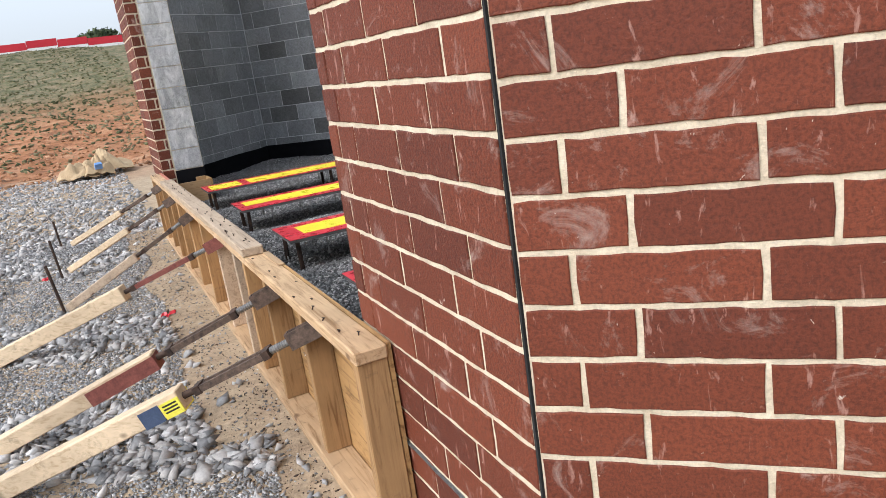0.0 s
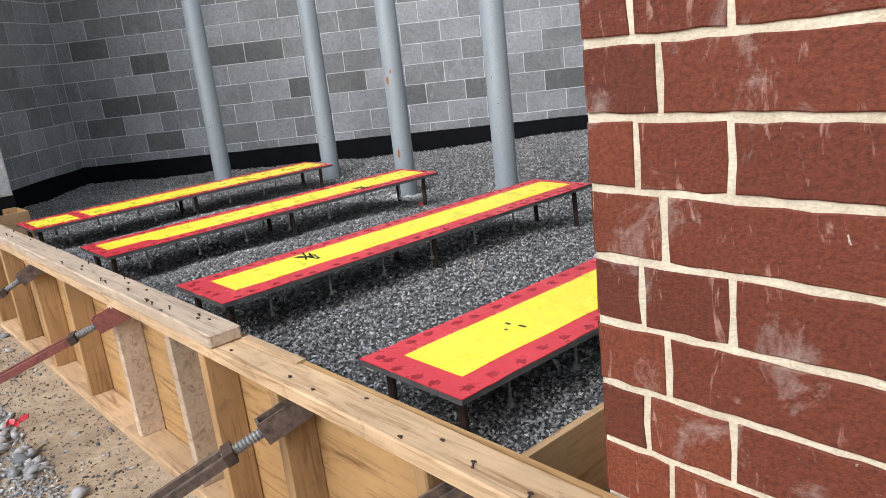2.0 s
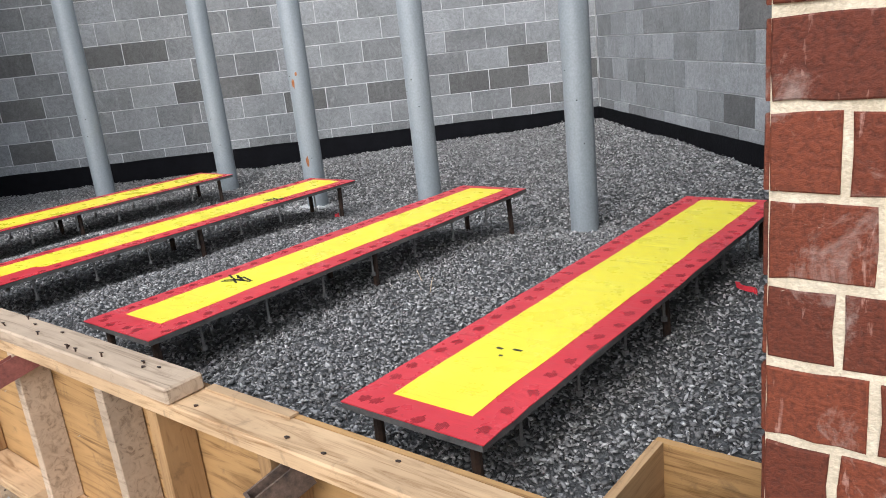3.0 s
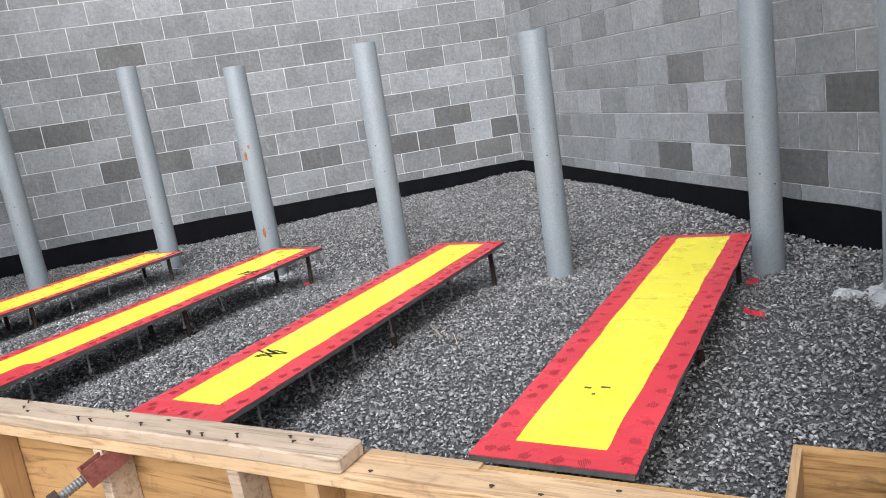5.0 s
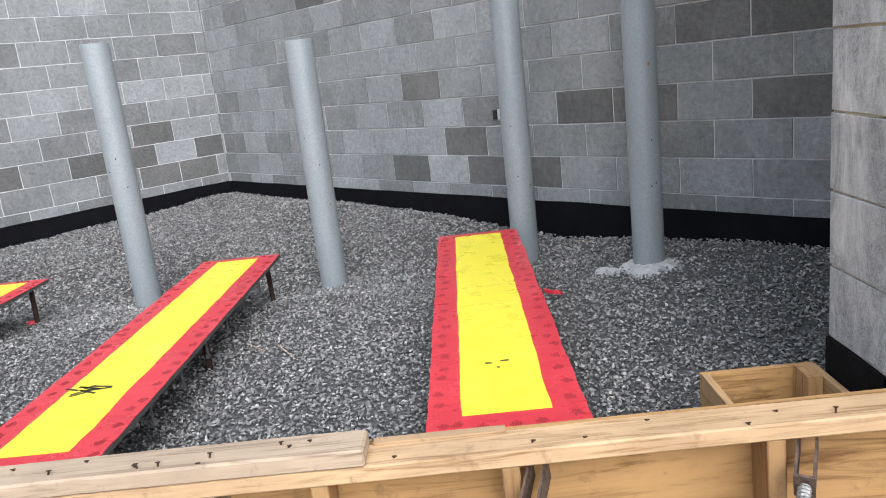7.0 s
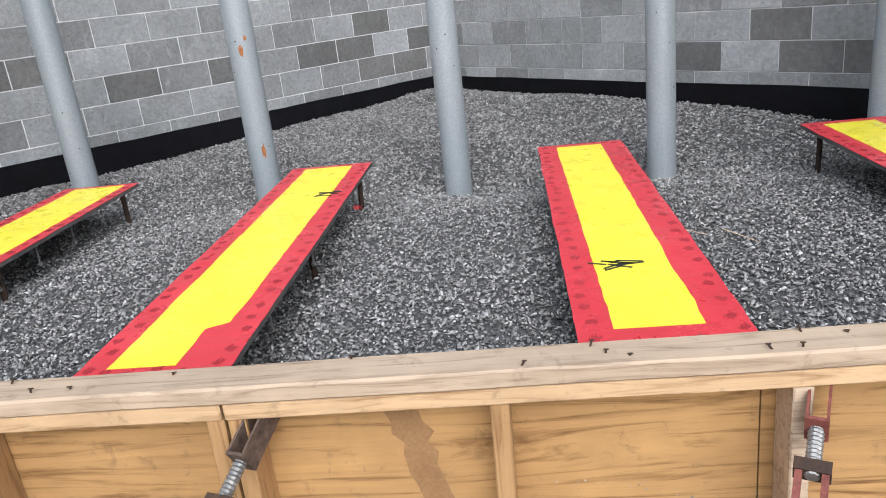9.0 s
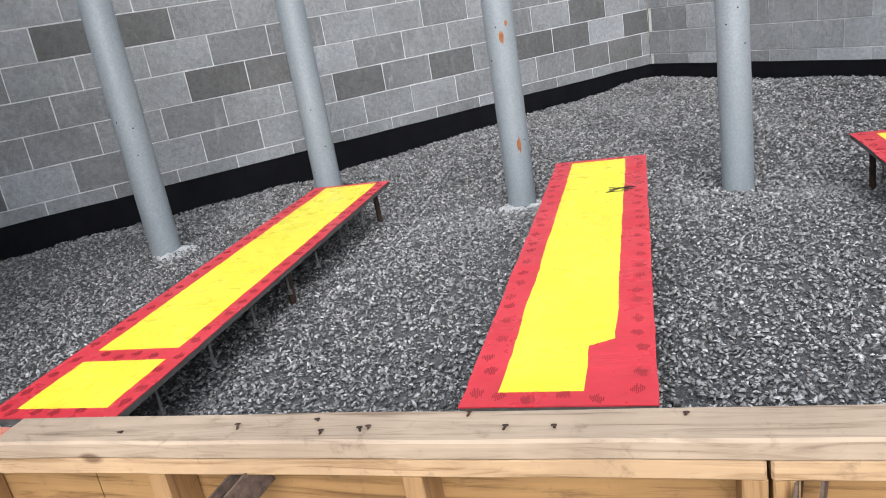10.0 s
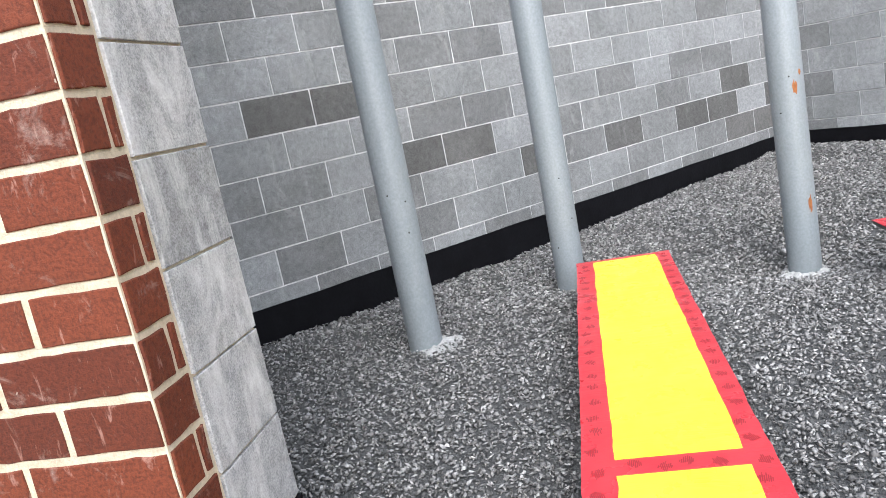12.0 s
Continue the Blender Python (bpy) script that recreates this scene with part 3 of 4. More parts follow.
# ---------------------------------------------------------------- braces with turnbuckles
def brace(y, zt, end, w, wood_mat, joint, label, sleeve=None, sticker=False):
    """From a bracket on the stud at y down to end on the ground; joint: share of its length that is steel."""
    a, b = Vector((0.448, y, zt + 0.02)), Vector(end)
    e = thing("form_brace", tuple(b), label, "brace", "braces of the timber form")
    q = (b - a).normalized()
    L = (b - a).length
    m = Matrix.Translation(a - b) @ q.to_track_quat("X", "Z").to_matrix().to_4x4()
    for s in (-1, 1):
        part("bracket", lumber(-0.07, 0.045, s * 0.017 - 0.0025, s * 0.017 + 0.0025, -0.03, 0.03, m, bev=0.001), OLD_RED if sleeve == "rust" else RUSTY, e, "rusty steel bracket cheek")
    part("bracket", lumber(0.04, 0.047, -0.02, 0.02, -0.03, 0.03, m, bev=0.001), OLD_RED if sleeve == "rust" else RUSTY, e, "rusty steel bracket plate")
    bm = bmesh.new()
    prof = [(0.04 + k * 0.0045, 0.0145 if k % 2 else 0.0115) for k in range(25)]
    turns = [[bm.verts.new((px, math.cos(q * math.pi / 5) * pr, math.sin(q * math.pi / 5) * pr)) for q in range(10)] for px, pr in prof]
    for u, v in zip(turns, turns[1:]):
        for q in range(10):
            bm.faces.new((u[q], u[(q + 1) % 10], v[(q + 1) % 10], v[q]))
    bm.faces.new(turns[0])
    bm.faces.new(turns[-1])
    bmesh.ops.transform(bm, matrix=m, verts=bm.verts)
    part("threaded_rod", bm, GALV, e)
    j = L * joint
    for s in (-1, 1):
        bm = lumber(0.12, j - 0.06, s * 0.021 - 0.006, s * 0.021 + 0.006, -0.012, 0.012, m, bev=0.003)
        part("turnbuckle_bar", bm, OLD_RED if sleeve == "rust" else RUSTY, e)
    for s in (0.12, j - 0.075):
        part("turnbuckle_nut", lumber(s, s + 0.025, -0.03, 0.03, -0.015, 0.015, m, bev=0.004), BAR, e)
    bm = bmesh.new()
    rod(bm, (j - 0.07, 0, 0), (j + 0.03, 0, 0), 0.013, 10)
    bmesh.ops.transform(bm, matrix=m, verts=bm.verts)
    part("threaded_rod", bm, BAR, e)
    h = w / 2
    part("timber", lumber(j, L, -h, h, -h, h, m, bev=0.004, cuts=8, wob=0.002), wood_mat, e)
    if sleeve == "red":
        part("sleeve", lumber(j - 0.003, j + 0.3, -h - 0.003, h + 0.003, -h - 0.003, h - 0.012, m, bev=0.002), OLD_RED, e, "worn red painted end")
    if sleeve == "blue":
        part("sleeve", lumber(j + 0.08, j + 0.16, -h - 0.003, h + 0.003, -h - 0.003, h - 0.016, m, bev=0.002), BLUE, e, "worn blue painted end")
    if sticker:
        st = part("sticker", lumber(j + 0.002, j + 0.075, -h - 0.004, h + 0.0035, -h - 0.002, h - 0.02, m, bev=0.001), LABEL, e, "yellow warning sticker")
        for zz in (-0.018, -0.006, 0.006):
            part("print_bar", lumber(j + 0.012, j + 0.066, h + 0.003, h + 0.0045, zz - 0.003, zz + 0.003, m, bev=0.0005), INK, st)
    return e


GZ = -0.2
brace(2.33, 0.235, (-0.62, 2.9, GZ), 0.075, PINE_X, 0.36, "brace with pale timber, blue end and yellow sticker", "blue", True)
brace(2.88, 0.235, (-0.68, 3.27, GZ), 0.07, PINE_X, 0.38, "turnbuckle brace with pale timber and red sleeve", "red")
brace(4.05, 0.245, (-0.74, 4.58, GZ), 0.085, PINE_X, 0.4, "turnbuckle brace with a pale squared timber", "rust")
brace(5.13, 0.24, (-0.38, 5.39, GZ), 0.055, PINE_GREY, 0.42, "turnbuckle brace with grey weathered timber")
brace(6.1, 0.24, (-0.375, 6.66, GZ), 0.05, PINE_X, 0.4, "thin turnbuckle brace with pale timber")
brace(7.1, 0.235, (-0.355, 7.93, GZ), 0.05, PINE_X, 0.4, "thin turnbuckle brace with pale timber")


def stake(x, y, h, lean):
    bm = bmesh.new()
    z0 = height_out(x, y) - 0.1
    rod(bm, (0, 0, 0), (lean, 0, h + 0.1), 0.01, 8)
    ob = part("steel_stake", bm, BAR)
    ob.location = (x, y, z0)
    tagged(ob, "thin rusty steel stake driven upright into the ground", "stake", "stakes by the braces")


stake(-0.4, 5.45, 0.34, -0.05)
stake(-0.44, 6.75, 0.33, -0.03)
stake(-0.45, 7.95, 0.28, -0.02)


# ---------------------------------------------------------------- plywood pocket boxes
def pocket(y0, y1, x0, x1, zt, inner_y, label, slant):
    e = thing("pocket_box", (x0, y0, -0.05), label, "wooden box", "pocket boxes at the piers")
    inv = Matrix.Translation((-x0, -y0, 0.05))

    def put(name, b, material):
        bmesh.ops.transform(b, matrix=inv, verts=b.verts)
        return part(name, b, material, e)

    put("side_panel", lumber(x0, x1, y0, y0 + 0.019, -0.05, zt, bev=0.001), PLY_X)
    if not slant:
        put("side_panel", lumber(x0, x1, y1 - 0.019, y1, -0.05, zt, bev=0.001), PLY_X)
    put("back_panel", lumber(x1 + 0.0005, x1 + 0.019, y0, y1, -0.05, zt - 0.003, bev=0.001), PLY)
    put("corner_stud", lumber(x1 - 0.09, x1 - 0.001, inner_y, inner_y + 0.038, -0.05, zt + 0.004, bev=0.003), PINE_Z)
    if slant:
        put("cleat", lumber(x0 + 0.02, x1 - 0.1, y0 + 0.02, y0 + 0.058, zt - 0.1, zt - 0.012, bev=0.003), PINE_Y)


pocket(2.06, 2.365, 0.568, 0.985, 0.23, 2.082, "small open plywood pocket box beside the brick pier", False)
pocket(7.39, 7.69, 0.568, 0.955, 0.23, 7.65, "small open plywood pocket box with a cleat beside the brick pier", True)


# ---------------------------------------------------------------- beyond the site
def sacks():
    e = thing("paper_sacks", (0.0, 14.8, -0.2), "heap of crumpled brown paper sacks with a blue patch", "sacks")
    for k, (x, y, w, d, h) in enumerate(((0.15, 0.5, 1.1, 0.9, 0.3), (-0.25, -0.1, 0.7, 0.6, 0.22), (0.1, -0.2, 0.5, 0.45, 0.3))):
        bm = bmesh.new()
        bmesh.ops.create_grid(bm, x_segments=22, y_segments=18, size=0.5)
        for v in bm.verts:
            f = max(0, 1 - 3.6 * v.co.x ** 2) * max(0, 1 - 3.6 * v.co.y ** 2)
            z = h * (0.25 + f) * (0.75 + 0.9 * noise.noise((v.co.x * 4 + k * 7, v.co.y * 4, 3)))
            v.co = (x + v.co.x * w, y + v.co.y * d, z)
        s = part("sack", bm, SACK, e)
        s.modifiers.new("thick", "SOLIDIFY").thickness = 0.012
    bm = lumber(-0.06, 0.06, -0.03, 0.03, 0, 0.1, pose(0.1, -0.42, 0.16, 30, 0, 8))
    part("label_patch", bm, plain("blue_patch", (0.12, 0.25, 0.5), (0.2, 0.33, 0.6), 20), e, "blue label")


sacks()


def banner():
    e = thing("banner_fence", (0, 62, 5.0), "long low red and white banner fence on the bank", "fence")
    for k in range(24):
        x = -24 + k * 2.0
        z = height_out(x + 1, 62) - 4.95
        part("red_panel", lumber(x, x + 1.98, -0.03, 0.03, z + 0.22, z + 0.72), FENCE_RED, e)
        part("white_panel", lumber(x, x + 1.98, -0.028, 0.028, z - 0.15, z + 0.21), FENCE_WHITE, e)


banner()


def tree(x, y, h, seed):
    rng = random.Random(seed)
    z = height_out(x, y)
    e = thing("tree", (x, y, z), "dark green broadleaf tree far behind the bank", "tree", "far trees")
    bm = bmesh.new()
    rod(bm, (0, 0, -0.5), (0.1, 0, h * 0.6), 0.22, 8, 0.1)
    for k in range(6):
        a = rng.uniform(0, 6.28)
        rod(bm, (0.05, 0, h * rng.uniform(0.3, 0.55)), (math.cos(a) * h * 0.35, math.sin(a) * h * 0.35, h * rng.uniform(0.6, 0.85)), 0.08, 6, 0.03)
    part("trunk", bm, BARK, e)
    pts, fs = [], []
    for k in range(1500):
        u = Vector((rng.gauss(0, 1), rng.gauss(0, 1), rng.gauss(0, 1))).normalized()
        r = h * (0.3 + 0.16 * noise.noise(u * 2.3 + Vector((seed, 0, 0)))) * rng.uniform(0.6, 1.0)
        c = Vector((u.x * r * 1.35, u.y * r * 1.35, h * 0.66 + u.z * r * 0.8))
        p = Vector((rng.uniform(-1, 1), rng.uniform(-1, 1), rng.uniform(-1, 1))).normalized() * h * 0.05
        q = p.cross(u).normalized() * h * 0.035
        i0 = len(pts)
        pts += [c - p, c + q, c + p, c - q]
        fs.append((i0, i0 + 1, i0 + 2, i0 + 3))
    me = bpy.data.meshes.new("crown")
    me.from_pydata(pts, [], fs)
    me.materials.append(LEAF)
    new("crown", me).parent = e


for k, (x, y, h) in enumerate(((-3.2, 100, 3.6), (-1.2, 104, 3.4), (3.4, 98, 4.0), (5.0, 101, 4.6), (7.2, 97, 3.6), (-9, 106, 3.6), (9.5, 103, 4))):
    tree(x, y, h, k + 1)


def far_house(x, y, w):
    z = height_out(x, y)
    e = thing("house", (x, y, z), "low house with a dark roof far behind the bank", "house")
    part("wall", lumber(-w, w, -3, 3, 0, 1.3), FENCE_WHITE, e)
    bm = bmesh.new()
    vs = [bm.verts.new(c) for c in ((-w - .3, -3.3, 1.3), (w + .3, -3.3, 1.3), (w + .3, 3.3, 1.3), (-w - .3, 3.3, 1.3), (-w * .55, 0, 2.9), (w * .55, 0, 2.9))]
    for f in ((0, 1, 5, 4), (2, 3, 4, 5), (1, 2, 5), (3, 0, 4), (3, 2, 1, 0)):
        bm.faces.new([vs[i] for i in f])
    part("roof", bm, ROOF, e)


far_house(4.3, 112, 4)


def ribbon(x, y, z, seed):
    rng = random.Random(seed)
    bm = bmesh.new()
    pts = [Vector((0, 0, 0.008))]
    for k in range(9):
        pts.append(pts[-1] + Vector((rng.uniform(-0.02, 0.02), rng.uniform(-0.02, 0.02), rng.uniform(-0.006, 0.008))))
    side = Vector((0.004, 0.004, 0.009))
    vs = [(bm.verts.new(p - side), bm.verts.new(p + side)) for p in pts]
    for p, q in zip(vs, vs[1:]):
        bm.faces.new((p[0], q[0], q[1], p[1]))
    ob = part("plastic_ribbon", bm, RED)
    ob.modifiers.new("thick", "SOLIDIFY").thickness = 0.002
    ob.location = (x, y, z)
    tagged(ob, "crumpled scrap of red plastic ribbon on the stones", "ribbon", "red plastic scraps")


for k, (x, y) in enumerate(((2.32, 2.56), (3.03, 2.67), (3.0, 5.4))):
    ribbon(x, y, height_in(x, y) + 0.004, k)
for k, (x, y) in enumerate(((0.22, 4.63), (-0.55, 6.73))):
    ribbon(x, y, height_out(x, y) + 0.03, k + 7)


def straw(x, y, a, n):
    bm = bmesh.new()
    z = height_in(x, y) + 0.012
    rod(bm, (-n / 2, 0, 0), (n / 2, 0, 0.012), 0.0016, 5)
    ob = part("straw", bm, PINE_X)
    ob.matrix_world = pose(x, y, z, 0, 0, a)
    tagged(ob, "thin pale stick lying on the gravel", "stick", "sticks on the gravel")


straw(1.95, 3.75, 35, 0.16)
straw(2.05, 3.9, 50, 0.12)
straw(3.3, 2.3, 80, 0.1)

bm = lumber(-0.017, 0.017, -0.006, 0.004, -0.028, 0.028, bev=0.003)
hole = part("anchor_hole", bm, INK, wall_right, "small dark slot broken into a block")
hole.matrix_world = pose(3.891, 2.704, 0.775, 0, 0, -135)
bm = lumber(-0.02, 0.02, -0.0045, 0.004, -0.035, 0.03, bev=0.006)
patch = part("mortar_patch", bm, GROUT, wall_right, "pale mortar patch beside the slot")
patch.matrix_world = pose(3.862, 2.675, 0.78, 0, 0, -135)


# ---------------------------------------------------------------- loose stone
def stones(name, spots, material, label, parent=None):
    """spots: rows of x, y, z, size. One mesh of small angular chips."""
    rs = np.random.RandomState(len(spots))
    P = np.array(spots)
    k = len(P)
    base = np.array([(1, 0, 0), (-1, 0, 0), (0, 1, 0), (0, -1, 0), (0, 0, 1), (0, 0, -1)], float)
    tri = np.array([(0, 2, 4), (2, 1, 4), (1, 3, 4), (3, 0, 4), (2, 0, 5), (1, 2, 5), (3, 1, 5), (0, 3, 5)])
    V = base[None] * rs.uniform(0.45, 1.15, (k, 6, 1)) + rs.uniform(-0.28, 0.28, (k, 6, 3))
    V *= np.stack([rs.uniform(0.7, 1.3, k), rs.uniform(0.5, 0.9, k), rs.uniform(0.28, 0.55, k)], 1)[:, None]
    a, t1, t2 = rs.uniform(0, 6.28, k), rs.normal(0, 0.45, k), rs.normal(0, 0.45, k)
    ca, sa = np.cos(a), np.sin(a)
    X, Y, Z = V[..., 0], V[..., 1], V[..., 2]
    Y, Z = Y * np.cos(t1)[:, None] - Z * np.sin(t1)[:, None], Y * np.sin(t1)[:, None] + Z * np.cos(t1)[:, None]
    X, Z = X * np.cos(t2)[:, None] - Z * np.sin(t2)[:, None], X * np.sin(t2)[:, None] + Z * np.cos(t2)[:, None]
    X, Y = X * ca[:, None] - Y * sa[:, None], X * sa[:, None] + Y * ca[:, None]
    V = np.stack([X, Y, Z], 2) * P[:, None, 3:4] + P[:, None, :3]
    F = (tri[None] + 6 * np.arange(k)[:, None, None]).reshape(-1, 3)
    me = bpy.data.meshes.new(name)
    me.vertices.add(6 * k)
    me.vertices.foreach_set("co", V.reshape(-1).astype(np.float32))
    me.loops.add(F.size)
    me.loops.foreach_set("vertex_index", F.reshape(-1).astype(np.int32))
    me.polygons.add(len(F))
    me.polygons.foreach_set("loop_start", np.arange(0, F.size, 3, dtype=np.int32))
    me.update(calc_edges=True)
    me.validate()
    me.materials.append(material)
    return tagged(new(name, me), label, "gravel", kind="stuff")


def scatter_inside(count, seed):
    rs = np.random.RandomState(seed)
    out = []
    while len(out) < count:
        x, y = 0.56 + 5.9 * rs.rand() ** 1.35, rs.uniform(1.0, 9.7)
        if not inside(x, y) or (x < 1.04 and (y < 2.0 or y > 7.8)):
            continue
        if x < 1.03 and (1.98 < y < 2.37 or 7.38 < y < 7.74):
            continue
        s = 0.0074 + 0.008 * rs.rand() ** 1.3 + (0.004 if x > 3 else 0)
        out.append((x, y, height_in(x, y) + rs.uniform(-0.008, 0.004), s))
    return out


stones("gravel", scatter_inside(155000, 1), GRAVEL, "loose dark grey crushed stone spread between the walls")


def scatter_outside(count, seed, lo, hi, xr, yr, keep):
    rs = np.random.RandomState(seed)
    out = []
    tries = 0
    while len(out) < count and tries < count * 12:
        tries += 1
        x = xr[1] - (xr[1] - xr[0]) * rs.rand() * (0.55 + 0.45 * rs.rand())
        y = yr[0] + (yr[1] - yr[0]) * rs.rand() ** 1.4 + 0.35 * (xr[1] - x) * (rs.rand() - 0.5)
        if x > 0.56 or not keep(x, y, rs.rand()):
            continue
        s = lo + (hi - lo) * rs.rand() ** 2
        out.append((x, y, height_out(x, y) + s * 0.15, s))
    return out


def band(x, y):
    """Above 0: drifts of fine gravel; below: broken rubble."""
    w = 0.35 * noise.noise((x * 1.3 + 3, y * 1.3, 0.5))
    q = y + 0.5 * x + w
    return 1 if q < 2.65 or 3.25 < q < 4.15 or 4.9 < q < 6.6 or 7.2 < q < 8.6 else -1


def sandy(x, y):
    return x > 0.13 + 0.12 * noise.noise((x * 2, y * 1.6, 3.3)) + (0.2 if y < 2.7 else 0)


def fine_zone(x, y, r):
    return r < (0.05 if sandy(x, y) else 0.98 if band(x, y) > 0 else 0.25)


def rock_zone(x, y, r):
    return r < (0.015 if sandy(x, y) else 0.03 if band(x, y) > 0 else 0.98)


stones("gravel", scatter_outside(66000, 2, 0.009, 0.018, (-1.9, 0.44), (1.2, 8.5), fine_zone), GRAVEL, "loose grey gravel in drifts outside the timber form")
stones("gravel", scatter_outside(16000, 5, 0.014, 0.03, (-5, 0.44), (7, 15), fine_zone), GRAVEL, "coarser grey gravel farther along the ground")
stones("rubble", scatter_outside(6500, 3, 0.018, 0.06, (-2.2, 0.42), (2.0, 9), rock_zone), ROCK, "pale broken rubble stones strewn over the sand")
stones("rubble", scatter_outside(9000, 6, 0.025, 0.07, (-6, 0.5), (8, 16), lambda x, y, r: r < 0.9), ROCK, "pale rubble farther along the ground")
rs_bank = np.random.RandomState(21)
clods, tufts = [], []
for k in range(9000):
    x, y = rs_bank.uniform(-9, 2.5), 15.5 + 45 * rs_bank.rand() ** 1.5
    (clods if y < 24 and k % 2 else tufts).append((x, y, height_out(x, y) + 0.01, rs_bank.uniform(0.02, 0.11)))
stones("clay_clods", clods, CLAY, "lumps of orange clay on the bank")
stones("dry_weeds", [(x, y, z, s * 1.3) for x, y, z, s in tufts if y > 18], WEED, "patchy dry weeds and grass on the bank")
stones("crumbs", scatter_outside(2600, 4, 0.004, 0.01, (0.0, 0.44), (1.6, 8), lambda x, y, r: True), BAR, "dark wood and stone crumbs on the sand")


# ---------------------------------------------------------------- masonry pieces
PIECES = {}


def piece_mesh(kind, w, h, material, variant):
    """A slab with its front at local -y, a worn front edge; origin at its lower front corner."""
    key = (kind, material.name, round(w, 4), round(h, 4), variant)
    if key not in PIECES:
        rng = random.Random(str(key))
        c, j = (0.002, 0.002) if kind == "brick" else (0.0015, 0.0012)
        bm = bmesh.new()

        nx = max(2, round(w / (0.03 if kind == "brick" else 0.12)))
        rim = [(q / nx * w, 0.0) for q in range(nx)] + [(w, 0.0), (w, h * 0.5)] + [(w - q / nx * w, h) for q in range(nx)] + [(0.0, h), (0.0, h * 0.5)]
        wob = [(rng.uniform(-j, j), rng.uniform(-j, j)) for q in rim]
        n2 = len(rim)

        def ring(inset, y):
            return [bm.verts.new((min(max(x, inset), w - inset) + a, y, min(max(z, inset), h - inset) + b)) for (x, z), (a, b) in zip(rim, wob)]
        back, side, front = ring(0, 0.05), ring(0, c * 0.8), ring(c, 0)
        for p, q in ((back, side), (side, front)):
            for k in range(n2):
                bm.faces.new((p[k], p[(k + 1) % n2], q[(k + 1) % n2], q[k]))
        bm.faces.new(front)
        bmesh.ops.recalc_face_normals(bm, faces=bm.faces)
        me = bpy.data.meshes.new(kind)
        bm.to_mesh(me)
        bm.free()
        me.materials.append(material)
        PIECES[key] = me
    return PIECES[key]


def lay(kind, parent, origin, direction, rows, z0, course, joint, material, proud):
    """rows: function of the course's number giving the lengths (with joint) from the origin on. The face looks to the right of the direction."""
    d = Vector(direction).normalized()
    nrm = Vector((d.y, -d.x))
    rng = random.Random(repr(origin))
    ang = math.atan2(d.y, d.x)
    k = 0
    z = z0
    while z + course < TOP + 0.001:
        s = 0.0
        for w in rows(k):
            if w > 0.03:
                own = material(s, s + w, z, z + course) if callable(material) else material
                ob = new(kind, piece_mesh(kind, w - joint, course - joint, own, rng.randrange(4)))
                p = Vector(origin) + d * (s + joint / 2) + nrm * (proud + rng.uniform(-0.0012, 0.0012))
                ob.matrix_world = pose(p.x, p.y, z + joint / 2, rng.uniform(-0.15, 0.15), rng.uniform(-0.12, 0.12), math.degrees(ang))
                ob.parent = parent
            s += w
        z += course
        k += 1


def running(length, unit, phase_even, phase_odd):
    def rows(k):
        first = unit * (phase_even if k % 2 == 0 else phase_odd)
        out, s = [first], first
        while s < length - 1e-3:
            w = min(unit, length - s)
            out.append(w)
            s += w
        return out
    return rows


UNIT = 0.386
LL, RL = (LEFT_END - APEX).length, (RIGHT_END - APEX).length
# the left wall runs from its far corner to the apex, so that its face looks inward
# (distance from the corner, height) of the blocks from a darker batch
DARK_LEFT = [(4.57, 1.22), (3.76, 0.81), (2.83, 0.6), (2.05, 0.6), (0.4, 0.4), (0.75, 0.4), (0.2, 0.6), (5.35, 1.2), (5.74, 0.84), (5.94, 0.63),
             (5.34, 0.44), (4.16, 1.2), (3.35, 0.82), (1.26, 0.6), (0.87, 0.6), (0.7, 0.8), (5.8, 1.36), (5.28, 0.76), (3.6, 1.77)]
DARK_RIGHT = [(4.28, 0.79), (3.95, 0.41), (3.3, 0.61), (2.95, 0.98), (2.54, 1.75), (1.9, 1.75), (4.74, 0.8), (5.32, 0.79), (5.0, 1.17),
              (5.35, 1.17), (3.5, 0.41), (2.73, 0.41)]


def batch(spots, flip=0.0):
    """The material of a block by where it sits: the darker batch at the given spots."""
    def choose(s0, s1, z0, z1):
        a, b = (flip - s1, flip - s0) if flip else (s0, s1)
        return BLOCK_DARK if any(a < d < b and z0 < h < z1 for d, h in spots) else BLOCK
    return choose


BED, COURSE, BJ = 0.128, 0.192, 0.0075
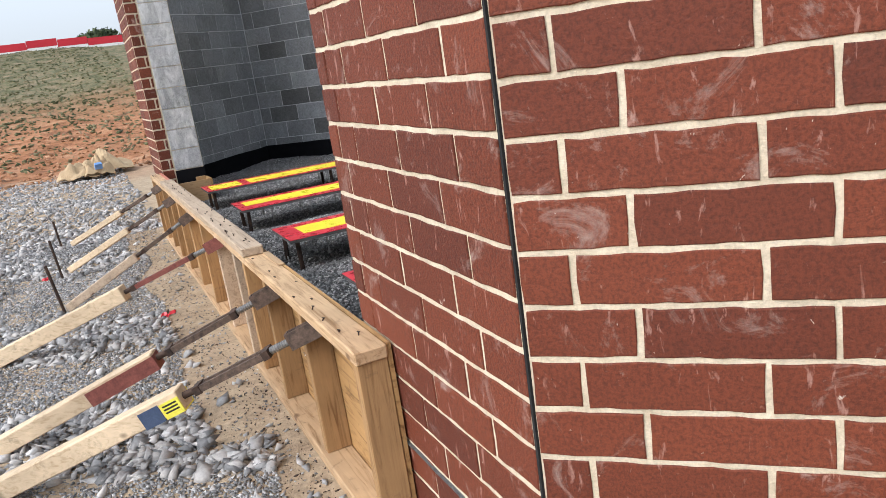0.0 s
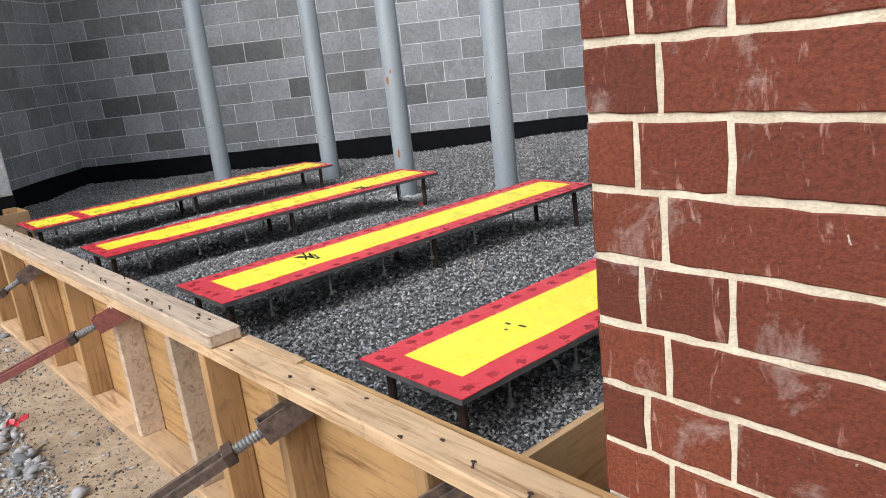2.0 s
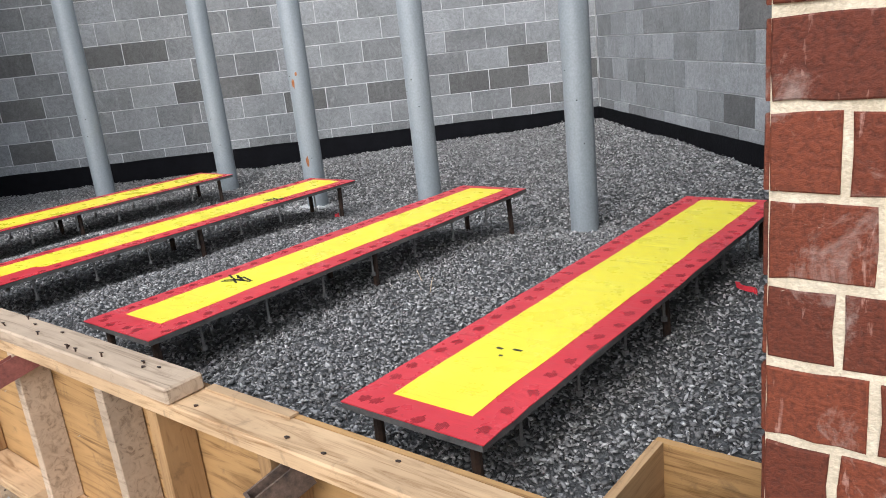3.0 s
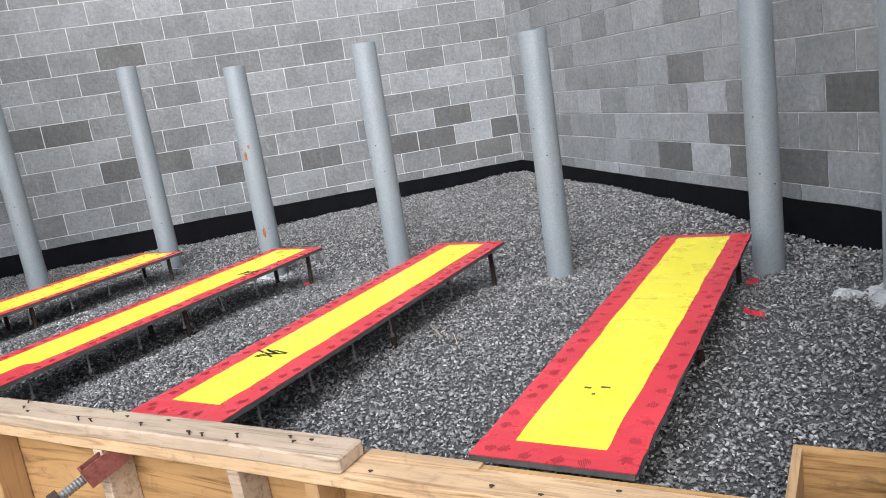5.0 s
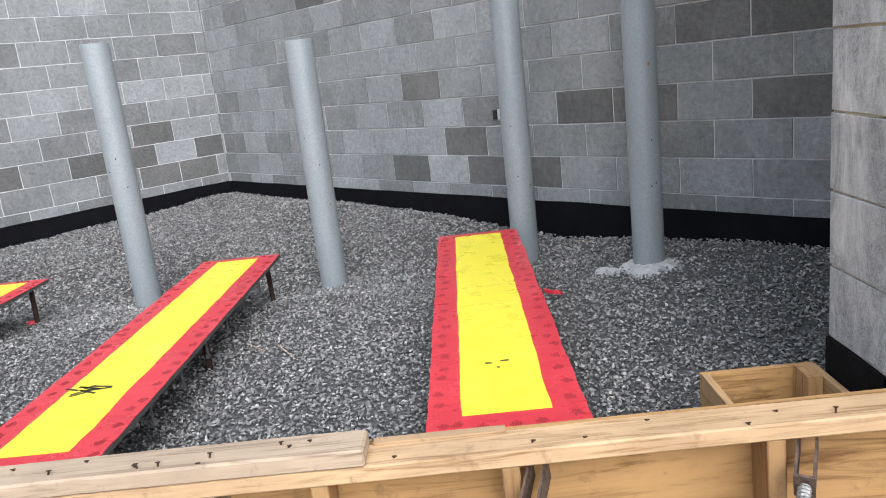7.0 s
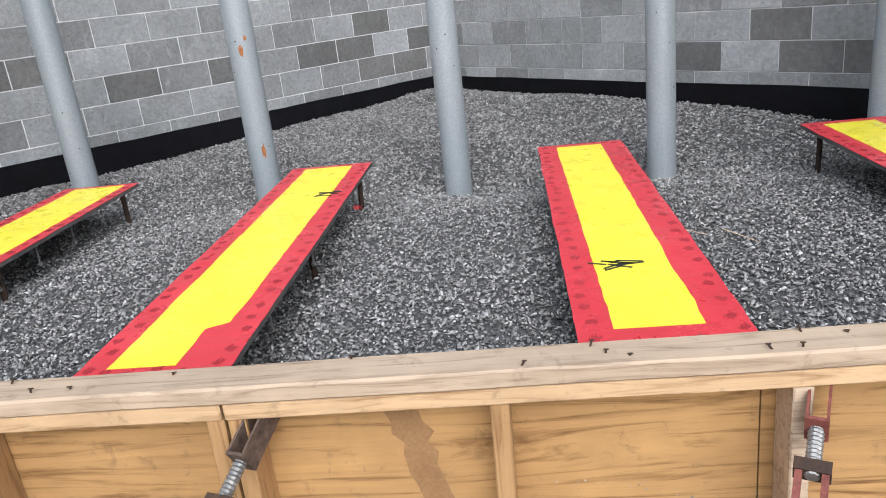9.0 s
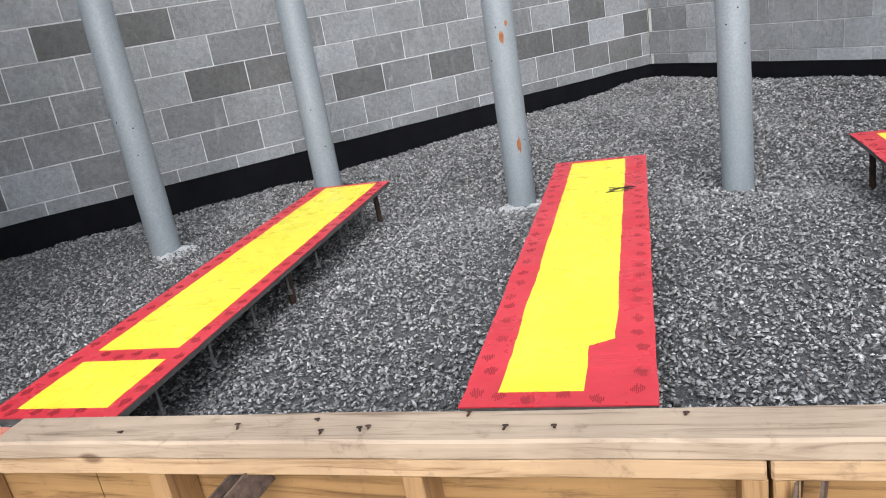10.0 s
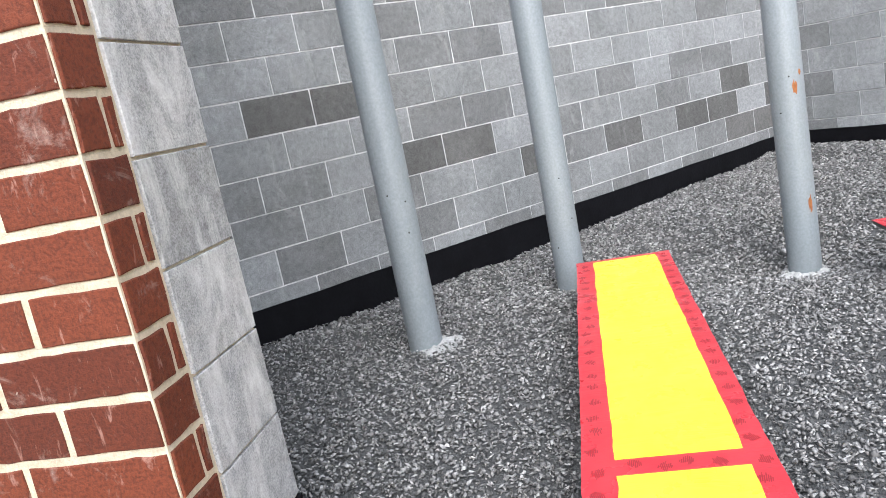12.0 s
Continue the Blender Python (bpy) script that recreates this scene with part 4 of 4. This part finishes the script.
# the left wall runs from its far corner to the apex, so that its face looks inward
lay("block", wall_left, tuple(LEFT_END), tuple(APEX - LEFT_END), running(LL, UNIT, (LL / UNIT - 0.75) % 1, (LL / UNIT - 0.24) % 1), BED, COURSE, BJ, batch(DARK_LEFT, LL), -0.003)
lay("block", wall_right, tuple(APEX), tuple(RIGHT_END - APEX), running(RL, UNIT, 0.075, 0.575), BED, COURSE, BJ, batch(DARK_RIGHT), -0.003)
lay("block", wall_back, (0.98, 8.59), (1.0585, 1.0585), running(1.497, UNIT, 0.5, 1.0), BED, COURSE, BJ, BLOCK, -0.003)
lay("block", pier_right, (0.94, 2.045), (-1, 0), lambda k: [0.268], 0.327, 0.194, 0.007, BLOCK_PALE, 0.004)
lay("block", pier_left, (0.695, 7.705), (1, 0), lambda k: [0.27], 0.327, 0.1955, 0.007, BLOCK_PALE, 0.004)
lay("block", pier_left, (0.965, 7.71), (0, 1), running(0.89, UNIT, 1.0, 0.5), BED, COURSE, BJ, BLOCK, 0.003)
lay("block", pier_right, (0.94, 1.0), (0, 1), running(1.04, UNIT, 1.0, 0.5), BED, COURSE, BJ, BLOCK, 0.003)

C, J = 0.0978, 0.0118
Z0 = 0.738 - 10 * C


def fill(first, length, unit=0.296):
    out = list(first)
    s = sum(out)
    while s < length - 1e-3:
        w = min(unit, length - s)
        out.append(w)
        s += w
    return out


def front_rows(k):
    return fill((0.081, 0.131) if k % 2 else (0.119,), 0.943, 0.282)


def wing_rows(k):
    return fill((0.098,) if k % 2 else (0.2,), 2.6, 0.3)


lay("brick", pier_right, (0.572, 2.046), (0, -1), front_rows, Z0, C, J, BRICK, 0.0)
lay("brick", pier_right, (0.5745, 1.0975), (1, -1), wing_rows, Z0 - 0.012, C, J, BRICK, 0.0)
lay("brick", pier_right, (0.67, 2.045), (-1, 0), lambda k: [0.03, 0.068] if k % 2 == 0 else [0.098], Z0, C, J, BRICK, 0.002)
CL = 0.0972
ZL = 0.931 - 12 * CL
lay("brick", pier_left, (0.572, 8.648), (0, -1), lambda k: fill((0.2,) if k % 2 else (0.1,), 0.943, 0.282), ZL, CL, 0.0155, BRICK, 0.0)
lay("brick", pier_left, (1.406, 9.456), (-1, -1), lambda k: fill((0.2,) if k % 2 else (0.1,), 1.18), ZL, CL, 0.0155, BRICK, 0.0)
lay("brick", pier_left, (0.572, 7.705), (1, 0), lambda k: [0.085, 0.034] if k % 2 == 0 else [0.119], ZL, CL, 0.0155, BRICK, 0.002)
